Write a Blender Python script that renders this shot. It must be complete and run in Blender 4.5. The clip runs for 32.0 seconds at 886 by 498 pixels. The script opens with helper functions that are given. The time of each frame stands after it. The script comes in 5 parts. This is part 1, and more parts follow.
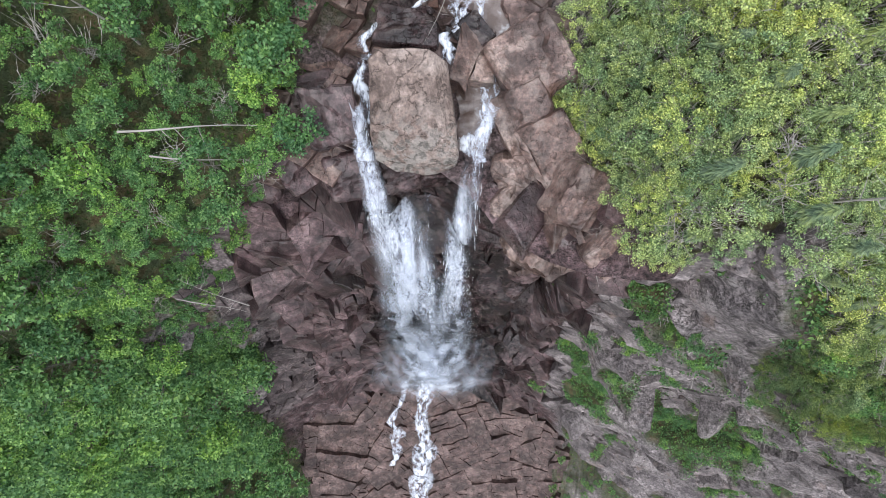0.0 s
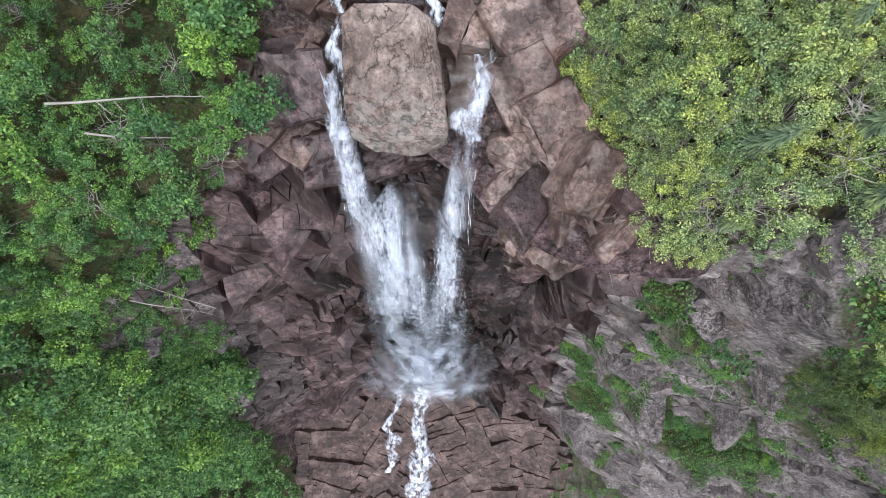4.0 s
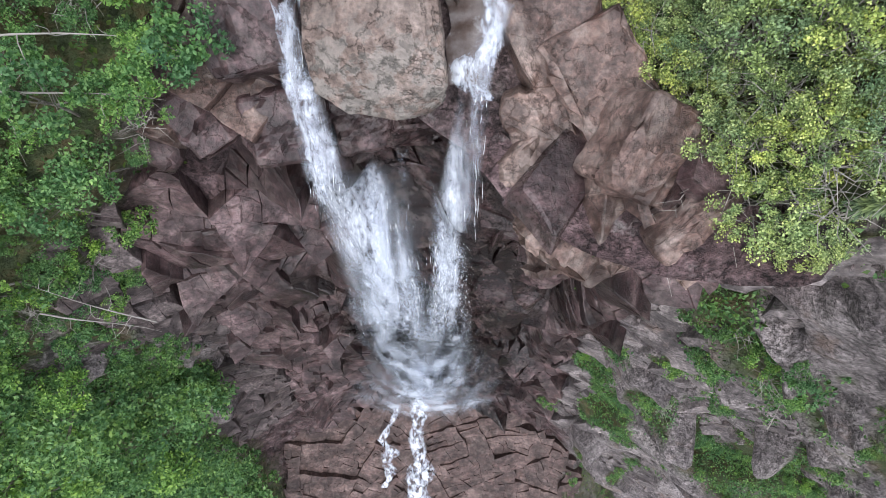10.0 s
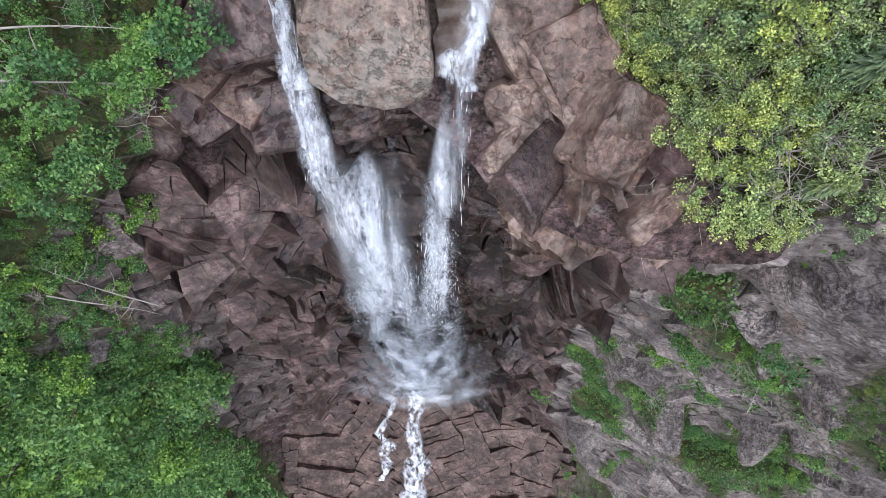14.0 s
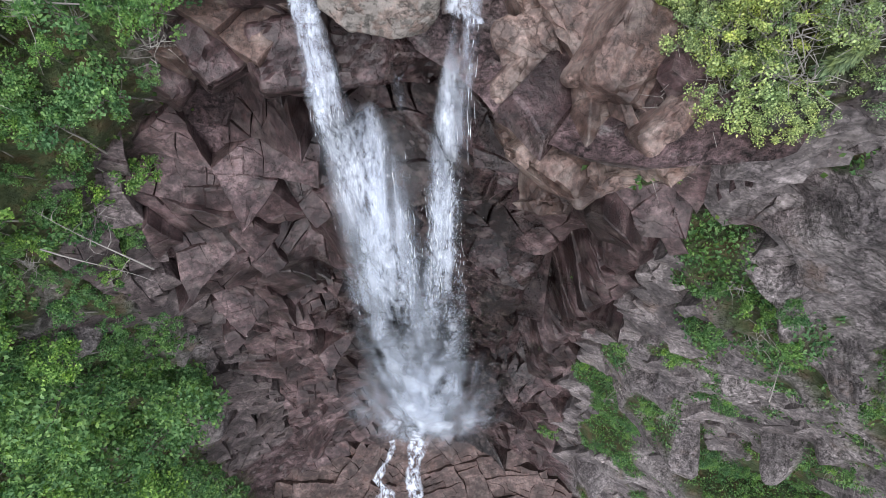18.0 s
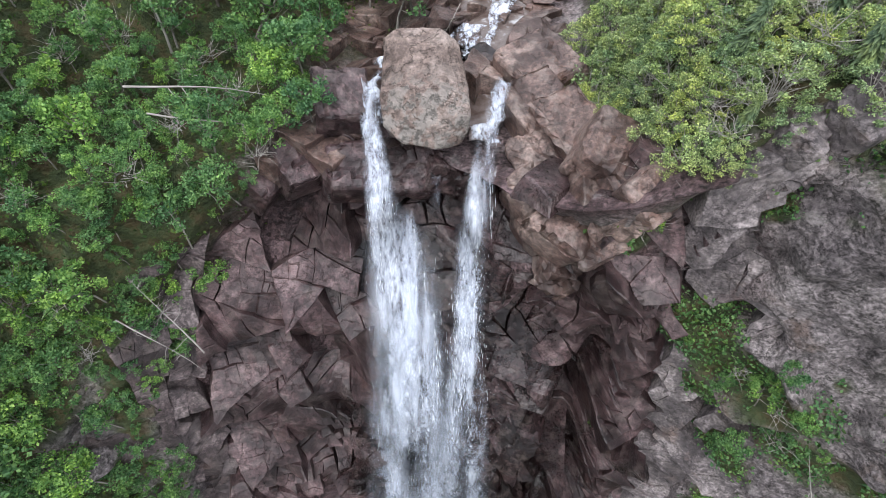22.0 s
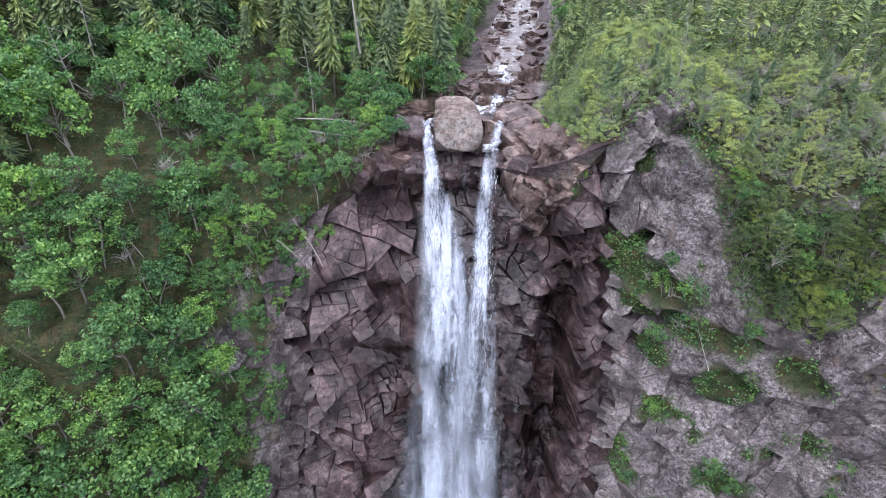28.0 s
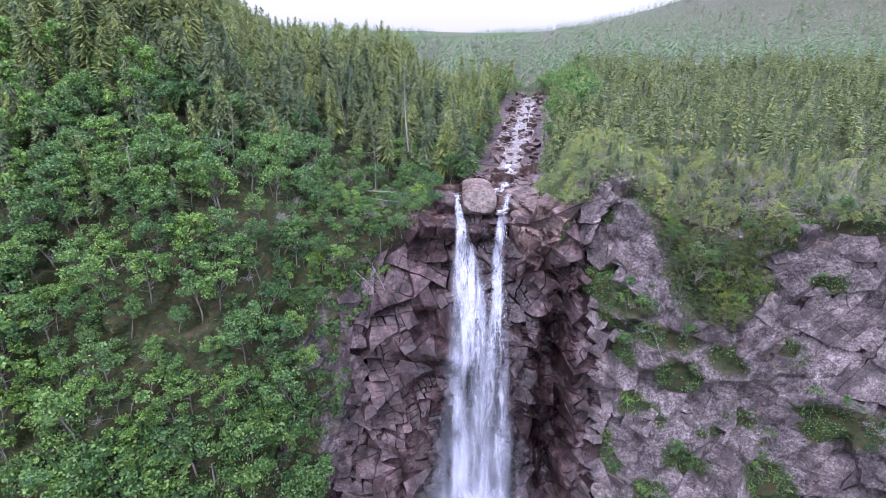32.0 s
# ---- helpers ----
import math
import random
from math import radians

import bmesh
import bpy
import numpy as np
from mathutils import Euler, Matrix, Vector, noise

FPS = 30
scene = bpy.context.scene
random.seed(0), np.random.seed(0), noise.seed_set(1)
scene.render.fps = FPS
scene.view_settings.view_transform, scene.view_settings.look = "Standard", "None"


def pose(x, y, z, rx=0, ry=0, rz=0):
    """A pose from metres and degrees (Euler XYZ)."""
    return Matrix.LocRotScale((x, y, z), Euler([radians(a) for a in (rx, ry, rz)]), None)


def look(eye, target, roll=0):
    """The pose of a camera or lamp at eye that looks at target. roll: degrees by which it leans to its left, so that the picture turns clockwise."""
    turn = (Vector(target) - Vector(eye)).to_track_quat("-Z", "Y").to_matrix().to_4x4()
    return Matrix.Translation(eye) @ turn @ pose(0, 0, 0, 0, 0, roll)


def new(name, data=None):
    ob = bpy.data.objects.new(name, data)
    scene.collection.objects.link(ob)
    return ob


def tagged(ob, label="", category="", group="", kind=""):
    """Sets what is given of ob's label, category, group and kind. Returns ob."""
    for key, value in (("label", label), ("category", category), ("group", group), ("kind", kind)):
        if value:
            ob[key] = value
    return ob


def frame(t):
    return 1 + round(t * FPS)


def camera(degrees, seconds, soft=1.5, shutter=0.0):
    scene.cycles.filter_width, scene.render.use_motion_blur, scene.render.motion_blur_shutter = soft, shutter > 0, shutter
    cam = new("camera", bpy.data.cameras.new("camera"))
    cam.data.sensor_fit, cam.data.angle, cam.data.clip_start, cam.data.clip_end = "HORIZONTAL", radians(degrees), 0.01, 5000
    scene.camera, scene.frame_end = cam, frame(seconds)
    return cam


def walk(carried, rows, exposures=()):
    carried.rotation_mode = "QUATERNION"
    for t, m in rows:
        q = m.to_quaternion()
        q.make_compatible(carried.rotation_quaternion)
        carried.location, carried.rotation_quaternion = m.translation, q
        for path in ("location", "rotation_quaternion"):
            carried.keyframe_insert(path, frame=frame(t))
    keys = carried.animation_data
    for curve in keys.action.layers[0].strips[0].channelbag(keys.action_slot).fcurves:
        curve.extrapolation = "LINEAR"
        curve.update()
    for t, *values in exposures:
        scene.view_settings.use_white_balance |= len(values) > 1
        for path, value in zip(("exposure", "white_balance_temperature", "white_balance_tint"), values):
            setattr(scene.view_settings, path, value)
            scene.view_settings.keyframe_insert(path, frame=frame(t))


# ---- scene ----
from mathutils import kdtree

cam = camera(79.8, 32.0, 0.65)
METRES, EYE, TILT, LEAN, TURN = 60.0, 85.0, -87.4, 0.0, 0.0
ROWS = [
    (0.0, 0.0, 0.0, 0.0, 0.0, 0.0, -0.0),
    (0.5, -0.001, 0.0053, -0.0008, 0.02, 0.01, 0.08),
    (1.0, -0.0012, 0.0105, -0.0015, 0.0, 0.02, 0.07),
    (1.5, 0.0001, 0.0168, -0.0027, -0.01, 0.02, 0.09),
    (2.0, 0.0018, 0.0231, -0.0032, -0.02, 0.01, 0.1),
    (2.5, 0.0044, 0.0301, -0.0036, -0.02, 0.02, 0.1),
    (3.0, 0.0074, 0.0385, -0.0044, -0.02, 0.03, 0.13),
    (3.5, 0.0077, 0.0468, -0.0041, -0.0, 0.04, 0.12),
    (5.5, 0.0082, 0.079, -0.0069, 0.04, 0.05, 0.07),
    (6.0, 0.0085, 0.087, -0.0076, 0.0, 0.07, 0.14),
    (6.5, 0.0087, 0.095, -0.007, 0.01, 0.06, 0.26),
    (7.0, 0.008, 0.1021, -0.0073, 0.03, 0.05, 0.27),
    (7.5, 0.0076, 0.1103, -0.0079, 0.02, 0.05, 0.27),
    (8.0, 0.008, 0.1186, -0.0077, 0.02, 0.06, 0.34),
    (8.5, 0.0071, 0.1255, -0.0067, 0.01, 0.08, 0.35),
    (9.0, 0.0071, 0.1311, -0.0055, 0.02, 0.09, 0.25),
    (9.5, 0.0076, 0.137, -0.0055, 0.04, 0.1, 0.23),
    (10.0, 0.0086, 0.1429, -0.0059, 0.03, 0.07, 0.23),
    (10.5, 0.0107, 0.1425, -0.0055, 0.01, 0.06, 0.2),
    (11.0, 0.0116, 0.1409, -0.0047, 0.01, 0.06, 0.19),
    (11.5, 0.0121, 0.139, -0.0036, 0.01, 0.06, 0.18),
    (12.0, 0.0132, 0.1366, -0.0033, -0.0, 0.03, 0.16),
    (12.5, 0.0135, 0.134, -0.003, -0.01, 0.03, 0.15),
    (13.0, 0.0135, 0.1319, -0.0048, -0.02, 0.03, 0.12),
    (13.5, 0.0136, 0.1303, -0.0087, -0.03, 0.01, 0.08),
    (14.0, 0.0147, 0.1284, -0.0142, -0.04, 0.0, 0.05),
    (14.5, 0.0161, 0.1273, -0.0218, -0.01, 0.01, 0.05),
    (15.0, 0.0173, 0.1266, -0.0323, 0.0, 0.01, 0.02),
    (15.5, 0.0183, 0.1267, -0.0435, 0.03, -0.01, -0.04),
    (17.5, 0.0154, 0.1362, -0.0706, 0.08, 4.7, -0.15),
    (18.0, 0.0124, 0.1408, -0.0799, 0.1, 6.85, -0.17),
    (18.5, 0.0086, 0.1437, -0.0908, 0.12, 9.69, -0.22),
    (19.0, 0.0046, 0.1456, -0.1041, 0.1, 12.68, -0.28),
    (19.5, 0.0022, 0.1458, -0.1192, 0.1, 15.73, -0.32),
    (20.0, -0.0009, 0.1455, -0.1363, 0.1, 18.82, -0.41),
    (20.5, -0.0027, 0.1422, -0.1546, 0.11, 22.23, -0.5),
    (21.0, -0.0037, 0.1387, -0.172, 0.08, 26.04, -0.58),
    (21.5, -0.0038, 0.1356, -0.1893, 0.08, 30.17, -0.64),
    (22.0, -0.0041, 0.1325, -0.2082, 0.07, 35.05, -0.68),
    (22.5, -0.0048, 0.128, -0.2273, 0.03, 38.08, -0.68),
    (23.0, -0.0051, 0.1248, -0.2486, -0.01, 38.03, -0.64),
    (23.5, -0.0056, 0.1223, -0.2714, -0.06, 38.02, -0.59),
    (24.0, -0.006, 0.1207, -0.2951, -0.06, 38.11, -0.43),
    (24.5, -0.008, 0.1187, -0.3191, -0.05, 38.56, -0.3),
    (26.5, -0.0163, 0.1079, -0.4343, -0.07, 46.98, -0.34),
    (27.0, -0.0192, 0.106, -0.4704, -0.08, 49.71, -0.61),
    (27.5, -0.0241, 0.103, -0.5067, -0.1, 52.11, -0.83),
    (28.0, -0.0292, 0.0998, -0.5438, -0.14, 53.77, -0.94),
    (28.5, -0.0341, 0.0961, -0.5807, -0.17, 54.86, -0.95),
    (29.0, -0.0386, 0.0916, -0.6166, -0.21, 55.98, -0.98),
    (29.5, -0.0436, 0.0872, -0.6515, -0.24, 57.2, -0.95),
    (30.0, -0.0498, 0.0835, -0.6858, -0.26, 58.75, -0.91),
    (30.5, -0.0562, 0.0816, -0.7206, -0.3, 60.57, -1.0),
    (31.0, -0.0609, 0.0789, -0.7558, -0.36, 62.52, -1.1),
    (31.5, -0.0645, 0.0752, -0.7921, -0.35, 64.43, -1.18),
    (32.0, -0.0676, 0.0719, -0.83, -0.37, 66.39, -1.22),
]
walk(cam, [(t, pose(0, 0, EYE, TILT, LEAN, TURN) @ pose(METRES * x, METRES * y, METRES * z, 90 + pitch, roll, yaw)) for t, x, y, z, yaw, pitch, roll in ROWS],
     [(0.0, 0.26, 6500, 10), (12.0, 0.24, 6500, 11), (18.0, 0.16, 6500, 11), (24.0, 0.38, 6500, 10), (28.0, 0.5, 6080, 17), (31.0, 0.66, 6080, 21), (32.0, 0.54, 5820, 33)])

# ---- light: a bright overcast sky ----
world = bpy.data.worlds.new("overcast_sky")
scene.world = world
world.use_nodes = True
wn, wl = world.node_tree.nodes, world.node_tree.links
sky = wn.new("ShaderNodeTexSky")
sky.sky_type, sky.sun_disc = "NISHITA", False
sky.sun_elevation, sky.sun_rotation = radians(58), radians(200)
cloud = wn.new("ShaderNodeMix")
cloud.data_type = "RGBA"
cloud.inputs[0].default_value = 0.8
cloud.inputs[7].default_value = (11.6, 12.2, 13.4, 1)
wl.new(sky.outputs[0], cloud.inputs[6])
height = wn.new("ShaderNodeSeparateXYZ")
wl.new(wn.new("ShaderNodeTexCoord").outputs["Generated"], height.inputs[0])
rise = wn.new("ShaderNodeMapRange")
for slot, value in zip((1, 2, 3, 4), (0.0, 1.0, 0.38, 1.44)):
    rise.inputs[slot].default_value = value
wl.new(height.outputs[2], rise.inputs[0])
overcast = wn.new("ShaderNodeVectorMath")
overcast.operation = "SCALE"
wl.new(cloud.outputs[2], overcast.inputs[0])
wl.new(rise.outputs[0], overcast.inputs["Scale"])
wl.new(overcast.outputs[0], wn["Background"].inputs[0])
wn["Background"].inputs[1].default_value = 0.15
sun = new("sun", bpy.data.lights.new("sun", "SUN"))
sun.data.energy, sun.data.angle, sun.data.color = 1.5, radians(40), (1.0, 0.985, 0.96)
sun.matrix_world = look((0, 0, 0), (0.22, 0.5, -1.0))


# ---- materials ----
def nodes_of(name, rough=0.8, spec=0.3):
    m = bpy.data.materials.new(name)
    m.use_nodes = True
    nt = m.node_tree
    b = nt.nodes["Principled BSDF"]
    b.inputs["Roughness"].default_value = rough
    b.inputs["Specular IOR Level"].default_value = spec
    return m, nt, b


def tex(nt, kind, scale, detail=4.0, stretch=None, coord="Object"):
    n = nt.nodes.new({"noise": "ShaderNodeTexNoise", "voronoi": "ShaderNodeTexVoronoi"}[kind])
    n.inputs["Scale"].default_value = scale
    if kind == "noise":
        n.inputs["Detail"].default_value = detail
        n.inputs["Roughness"].default_value = 0.62
    if coord == "World":
        co = nt.nodes.new("ShaderNodeNewGeometry").outputs["Position"]
    else:
        co = nt.nodes.new("ShaderNodeTexCoord").outputs["Object"]
    if stretch:
        mp = nt.nodes.new("ShaderNodeMapping")
        mp.inputs["Scale"].default_value = stretch[:3]
        if len(stretch) > 3:
            mp.inputs["Rotation"].default_value = [radians(a) for a in stretch[3:]]
        nt.links.new(co, mp.inputs["Vector"])
        co = mp.outputs[0]
    nt.links.new(co, n.inputs["Vector"])
    return n


def ramp(nt, source, stops):
    r = nt.nodes.new("ShaderNodeValToRGB")
    els = r.color_ramp.elements
    while len(els) < len(stops):
        els.new(0.5)
    for e, (p, c) in zip(els, stops):
        e.position, e.color = p, (*c, 1) if len(c) == 3 else c
    nt.links.new(source, r.inputs[0])
    return r.outputs[0]


def mix(nt, fac, a, b, mode="MIX"):
    n = nt.nodes.new("ShaderNodeMix")
    n.data_type, n.blend_type = "RGBA", mode
    for k, v in ((0, fac), (6, a), (7, b)):
        if isinstance(v, (int, float)):
            n.inputs[k].default_value = v
        elif isinstance(v, tuple):
            n.inputs[k].default_value = (*v, 1)
        else:
            nt.links.new(v, n.inputs[k])
    return n.outputs[2]


def bump(nt, b, source, strength, distance):
    n = nt.nodes.new("ShaderNodeBump")
    n.inputs["Strength"].default_value, n.inputs["Distance"].default_value = strength, distance
    nt.links.new(source, n.inputs["Height"])
    nt.links.new(n.outputs[0], b.inputs["Normal"])


def grey(v):
    return (v, v, v)


def rock_colour(nt, dark, mid, light, coord="World", speck=1.0):
    """Mottled stone: broad stains, middle grain, fine speckle and hairline cracks."""
    broad = tex(nt, "noise", 0.35, 6, coord=coord)
    grain = tex(nt, "noise", 2.4 + 1.6 * speck, 9, coord=coord)
    fine = tex(nt, "noise", 9.0, 6, coord=coord)
    c = ramp(nt, broad.outputs[0], [(0.34, dark), (0.5, mid), (0.64, light)])
    c = mix(nt, 0.45 + 0.3 * speck, c, ramp(nt, grain.outputs[0], [(0.32, grey(0.12)), (0.5, grey(0.48)), (0.66, grey(0.9))]), "OVERLAY")
    c = mix(nt, 0.12 + 0.6 * speck, c, ramp(nt, fine.outputs[0], [(0.34, grey(0.15)), (0.66, grey(0.85))]), "OVERLAY")
    rust = tex(nt, "noise", 0.55, 6, coord=coord)
    c = mix(nt, ramp(nt, rust.outputs[0], [(0.58, grey(0)), (0.7, grey(0.34))]), c, (mid[0] * 1.55, mid[1] * 1.15, mid[2] * 0.85))
    crack = tex(nt, "noise", 0.9, 7, (1.0, 1.0, 1.6, 20, 40, 0), coord=coord)
    line = ramp(nt, crack.outputs[0], [(0.485, grey(1)), (0.497, grey(0.25)), (0.503, grey(0.25)), (0.515, grey(1))])
    c = mix(nt, 0.7, c, line, "MULTIPLY")
    height = mix(nt, 0.35, grain.outputs[0], fine.outputs[0])
    height = mix(nt, 0.5, height, line, "MULTIPLY")
    return c, height, fine


BROWN = ((0.0245, 0.015, 0.0155), (0.073, 0.0455, 0.0468), (0.18, 0.124, 0.126))
GREY = ((0.078, 0.066, 0.068), (0.162, 0.14, 0.14), (0.275, 0.242, 0.238))


def piece_tint(nt, c, amount, per_island=False):
    """Each block a little lighter, darker or redder than the next."""
    if per_island:
        r = nt.nodes.new("ShaderNodeNewGeometry").outputs["Random Per Island"]
    else:
        r = nt.nodes.new("ShaderNodeObjectInfo").outputs["Random"]
    return mix(nt, amount, c, ramp(nt, r, [(0.0, (0.17, 0.12, 0.11)), (0.35, (0.43, 0.37, 0.35)), (0.7, (0.57, 0.52, 0.51)), (1.0, (0.86, 0.81, 0.8))]), "OVERLAY")


def make_terrain_material():
    m, nt, b = nodes_of("cliff_rock", 0.6, 0.35)
    brown, g1, f1 = rock_colour(nt, *BROWN)
    greyc, g2, f2 = rock_colour(nt, *GREY)
    zone = nt.nodes.new("ShaderNodeAttribute")
    zone.attribute_name = "gorge"
    soil = nt.nodes.new("ShaderNodeAttribute")
    soil.attribute_name = "soil"
    c = mix(nt, zone.outputs["Fac"], greyc, brown)
    # orange and pale lichen in spots
    lich = tex(nt, "noise", 0.9, 7, coord="World")
    c = mix(nt, ramp(nt, lich.outputs[0], [(0.58, grey(0)), (0.68, grey(0.6))]), c, (0.27, 0.245, 0.235))
    g1c = tex(nt, "noise", 1.7, 8, coord="World")
    moss = ramp(nt, tex(nt, "noise", 1.3, 7, coord="World").outputs[0], [(0.3, (0.026, 0.038, 0.016)), (0.48, (0.052, 0.068, 0.026)), (0.6, (0.08, 0.066, 0.028)), (0.72, (0.07, 0.047, 0.027))])
    edge = mix(nt, 0.6, soil.outputs["Fac"], ramp(nt, g1c.outputs[0], [(0.35, grey(0.1)), (0.65, grey(0.9))]), "OVERLAY")
    c = mix(nt, edge, c, moss)
    nt.links.new(c, b.inputs["Base Color"])
    nt.links.new(ramp(nt, g1c.outputs[0], [(0.3, grey(0.42)), (0.7, grey(0.75))]), b.inputs["Roughness"])
    bump(nt, b, g1, 1.0, 0.3)
    return m


def make_rock_material(name, cols, rough, per_island, coord, wear=0.0, speck=1.0, tint=0.3, wet=0.0):
    m, nt, b = nodes_of(name, rough, 0.4)
    c, g, f = rock_colour(nt, *cols, coord=coord, speck=speck)
    c = piece_tint(nt, c, tint, per_island)
    # dark damp seams and stains that run across the pieces
    damp = tex(nt, "noise", 0.6, 9, (1.0, 1.0, 0.7, 0, 25, 0), coord=coord)
    c = mix(nt, ramp(nt, damp.outputs[0], [(0.47, grey(0.0)), (0.56, grey(0.62))]), c, tuple(0.55 * v for v in cols[0]))
    gloss = ramp(nt, f.outputs[0], [(0.3, grey(rough - 0.12)), (0.7, grey(rough + 0.15))])
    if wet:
        # soaked by the spray for some metres beside the fall, with recess shade painted in
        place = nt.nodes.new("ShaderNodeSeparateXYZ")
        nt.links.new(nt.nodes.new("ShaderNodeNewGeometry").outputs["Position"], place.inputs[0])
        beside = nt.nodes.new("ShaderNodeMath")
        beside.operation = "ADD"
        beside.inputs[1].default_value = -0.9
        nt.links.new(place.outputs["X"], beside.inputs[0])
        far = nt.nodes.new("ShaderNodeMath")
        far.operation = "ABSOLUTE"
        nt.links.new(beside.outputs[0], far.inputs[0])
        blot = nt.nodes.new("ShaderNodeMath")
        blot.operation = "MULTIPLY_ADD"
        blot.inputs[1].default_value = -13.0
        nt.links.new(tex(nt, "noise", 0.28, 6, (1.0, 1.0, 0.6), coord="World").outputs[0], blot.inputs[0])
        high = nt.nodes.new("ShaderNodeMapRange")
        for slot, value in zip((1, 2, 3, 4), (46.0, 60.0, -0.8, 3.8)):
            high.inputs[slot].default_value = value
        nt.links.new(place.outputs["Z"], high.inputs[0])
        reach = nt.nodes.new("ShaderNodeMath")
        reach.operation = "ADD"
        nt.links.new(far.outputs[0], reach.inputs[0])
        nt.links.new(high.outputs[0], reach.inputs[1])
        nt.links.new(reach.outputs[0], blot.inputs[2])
        soak_shade = nt.nodes.new("ShaderNodeMapRange")
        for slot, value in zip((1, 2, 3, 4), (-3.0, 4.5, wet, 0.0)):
            soak_shade.inputs[slot].default_value = value
        nt.links.new(blot.outputs[0], soak_shade.inputs[0])
        # multiplied far down: wet stone plus the shade of the hollow, as colour
        c = mix(nt, soak_shade.outputs[0], c, mix(nt, 1.0, c, (0.2, 0.165, 0.17), "MULTIPLY"))
        gloss = mix(nt, soak_shade.outputs[0], gloss, (0.2, 0.2, 0.2))
    if wear:
        lich = tex(nt, "noise", 1.4, 8, coord=coord)
        c = mix(nt, ramp(nt, lich.outputs[0], [(0.5, grey(0)), (0.66, grey(wear))]), c, (0.3, 0.25, 0.222))
    nt.links.new(c, b.inputs["Base Color"])
    nt.links.new(gloss, b.inputs["Roughness"])
    bump(nt, b, g, 0.35 + 0.45 * speck, 0.12)
    return m


def make_leaf_material(name, dark, mid, light, needle=False):
    m, nt, b = nodes_of(name, 0.55, 0.3)
    r = nt.nodes.new("ShaderNodeNewGeometry").outputs["Random Per Island"]
    o = nt.nodes.new("ShaderNodeObjectInfo").outputs["Random"]
    c = ramp(nt, r, [(0.0, dark), (0.5, mid), (1.0, light)])
    c = mix(nt, 0.65, c, ramp(nt, o, [(0.0, (0.26, 0.32, 0.36)), (0.5, grey(0.5)), (1.0, (0.74, 0.7, 0.42))]), "OVERLAY")
    broad = tex(nt, "noise", 0.3, 3, coord="World")
    c = mix(nt, 0.5, c, ramp(nt, broad.outputs[0], [(0.35, (0.36, 0.42, 0.45)), (0.65, (0.64, 0.6, 0.45))]), "OVERLAY")
    tuft = tex(nt, "noise", 1.5, 3, coord="World")
    c = mix(nt, 0.6, c, ramp(nt, tuft.outputs[0], [(0.36, (0.27, 0.34, 0.4)), (0.5, grey(0.5)), (0.64, (0.72, 0.68, 0.42))]), "OVERLAY")
    nt.links.new(c, b.inputs["Base Color"])
    tr = nt.nodes.new("ShaderNodeBsdfTranslucent")
    nt.links.new(c, tr.inputs[0])
    ms = nt.nodes.new("ShaderNodeMixShader")
    ms.inputs[0].default_value = 0.25 if needle else 0.4
    nt.links.new(b.outputs[0], ms.inputs[1])
    nt.links.new(tr.outputs[0], ms.inputs[2])
    nt.links.new(ms.outputs[0], nt.nodes["Material Output"].inputs[0])
    return m


def make_bark(name, a, b2, rough=0.85):
    m, nt, b = nodes_of(name, rough, 0.2)
    n = tex(nt, "noise", 9, 5, (1, 1, 0.3))
    nt.links.new(ramp(nt, n.outputs[0], [(0.35, a), (0.62, b2)]), b.inputs["Base Color"])
    bump(nt, b, n.outputs[0], 0.5, 0.02)
    return m


def make_foam_sheet(name, low, high, stretch, scale, most=0.95):
    """Running water: clotted white foam with gaps that show the rock behind."""
    m, nt, b = nodes_of(name, 0.3, 0.4)
    n = tex(nt, "noise", scale, 6, stretch, coord="World")
    n2 = tex(nt, "noise", scale * 4.0, 5, stretch, coord="World")
    both = mix(nt, 0.28, n.outputs[0], n2.outputs[0])
    body = nt.nodes.new("ShaderNodeAttribute")
    body.attribute_name = "body"
    nt.links.new(mix(nt, 1.0, ramp(nt, both, [(low, grey(0.0)), (high, grey(most))]), body.outputs["Color"], "MULTIPLY"), b.inputs["Alpha"])
    nt.links.new(ramp(nt, both, [(low, (0.5, 0.55, 0.66)), (high, (0.76, 0.81, 0.9))]), b.inputs["Base Color"])
    return m


M_TERRAIN = make_terrain_material()
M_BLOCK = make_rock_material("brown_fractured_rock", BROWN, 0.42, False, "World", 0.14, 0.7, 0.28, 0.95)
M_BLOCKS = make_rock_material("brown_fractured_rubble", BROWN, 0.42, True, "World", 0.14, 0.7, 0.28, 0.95)


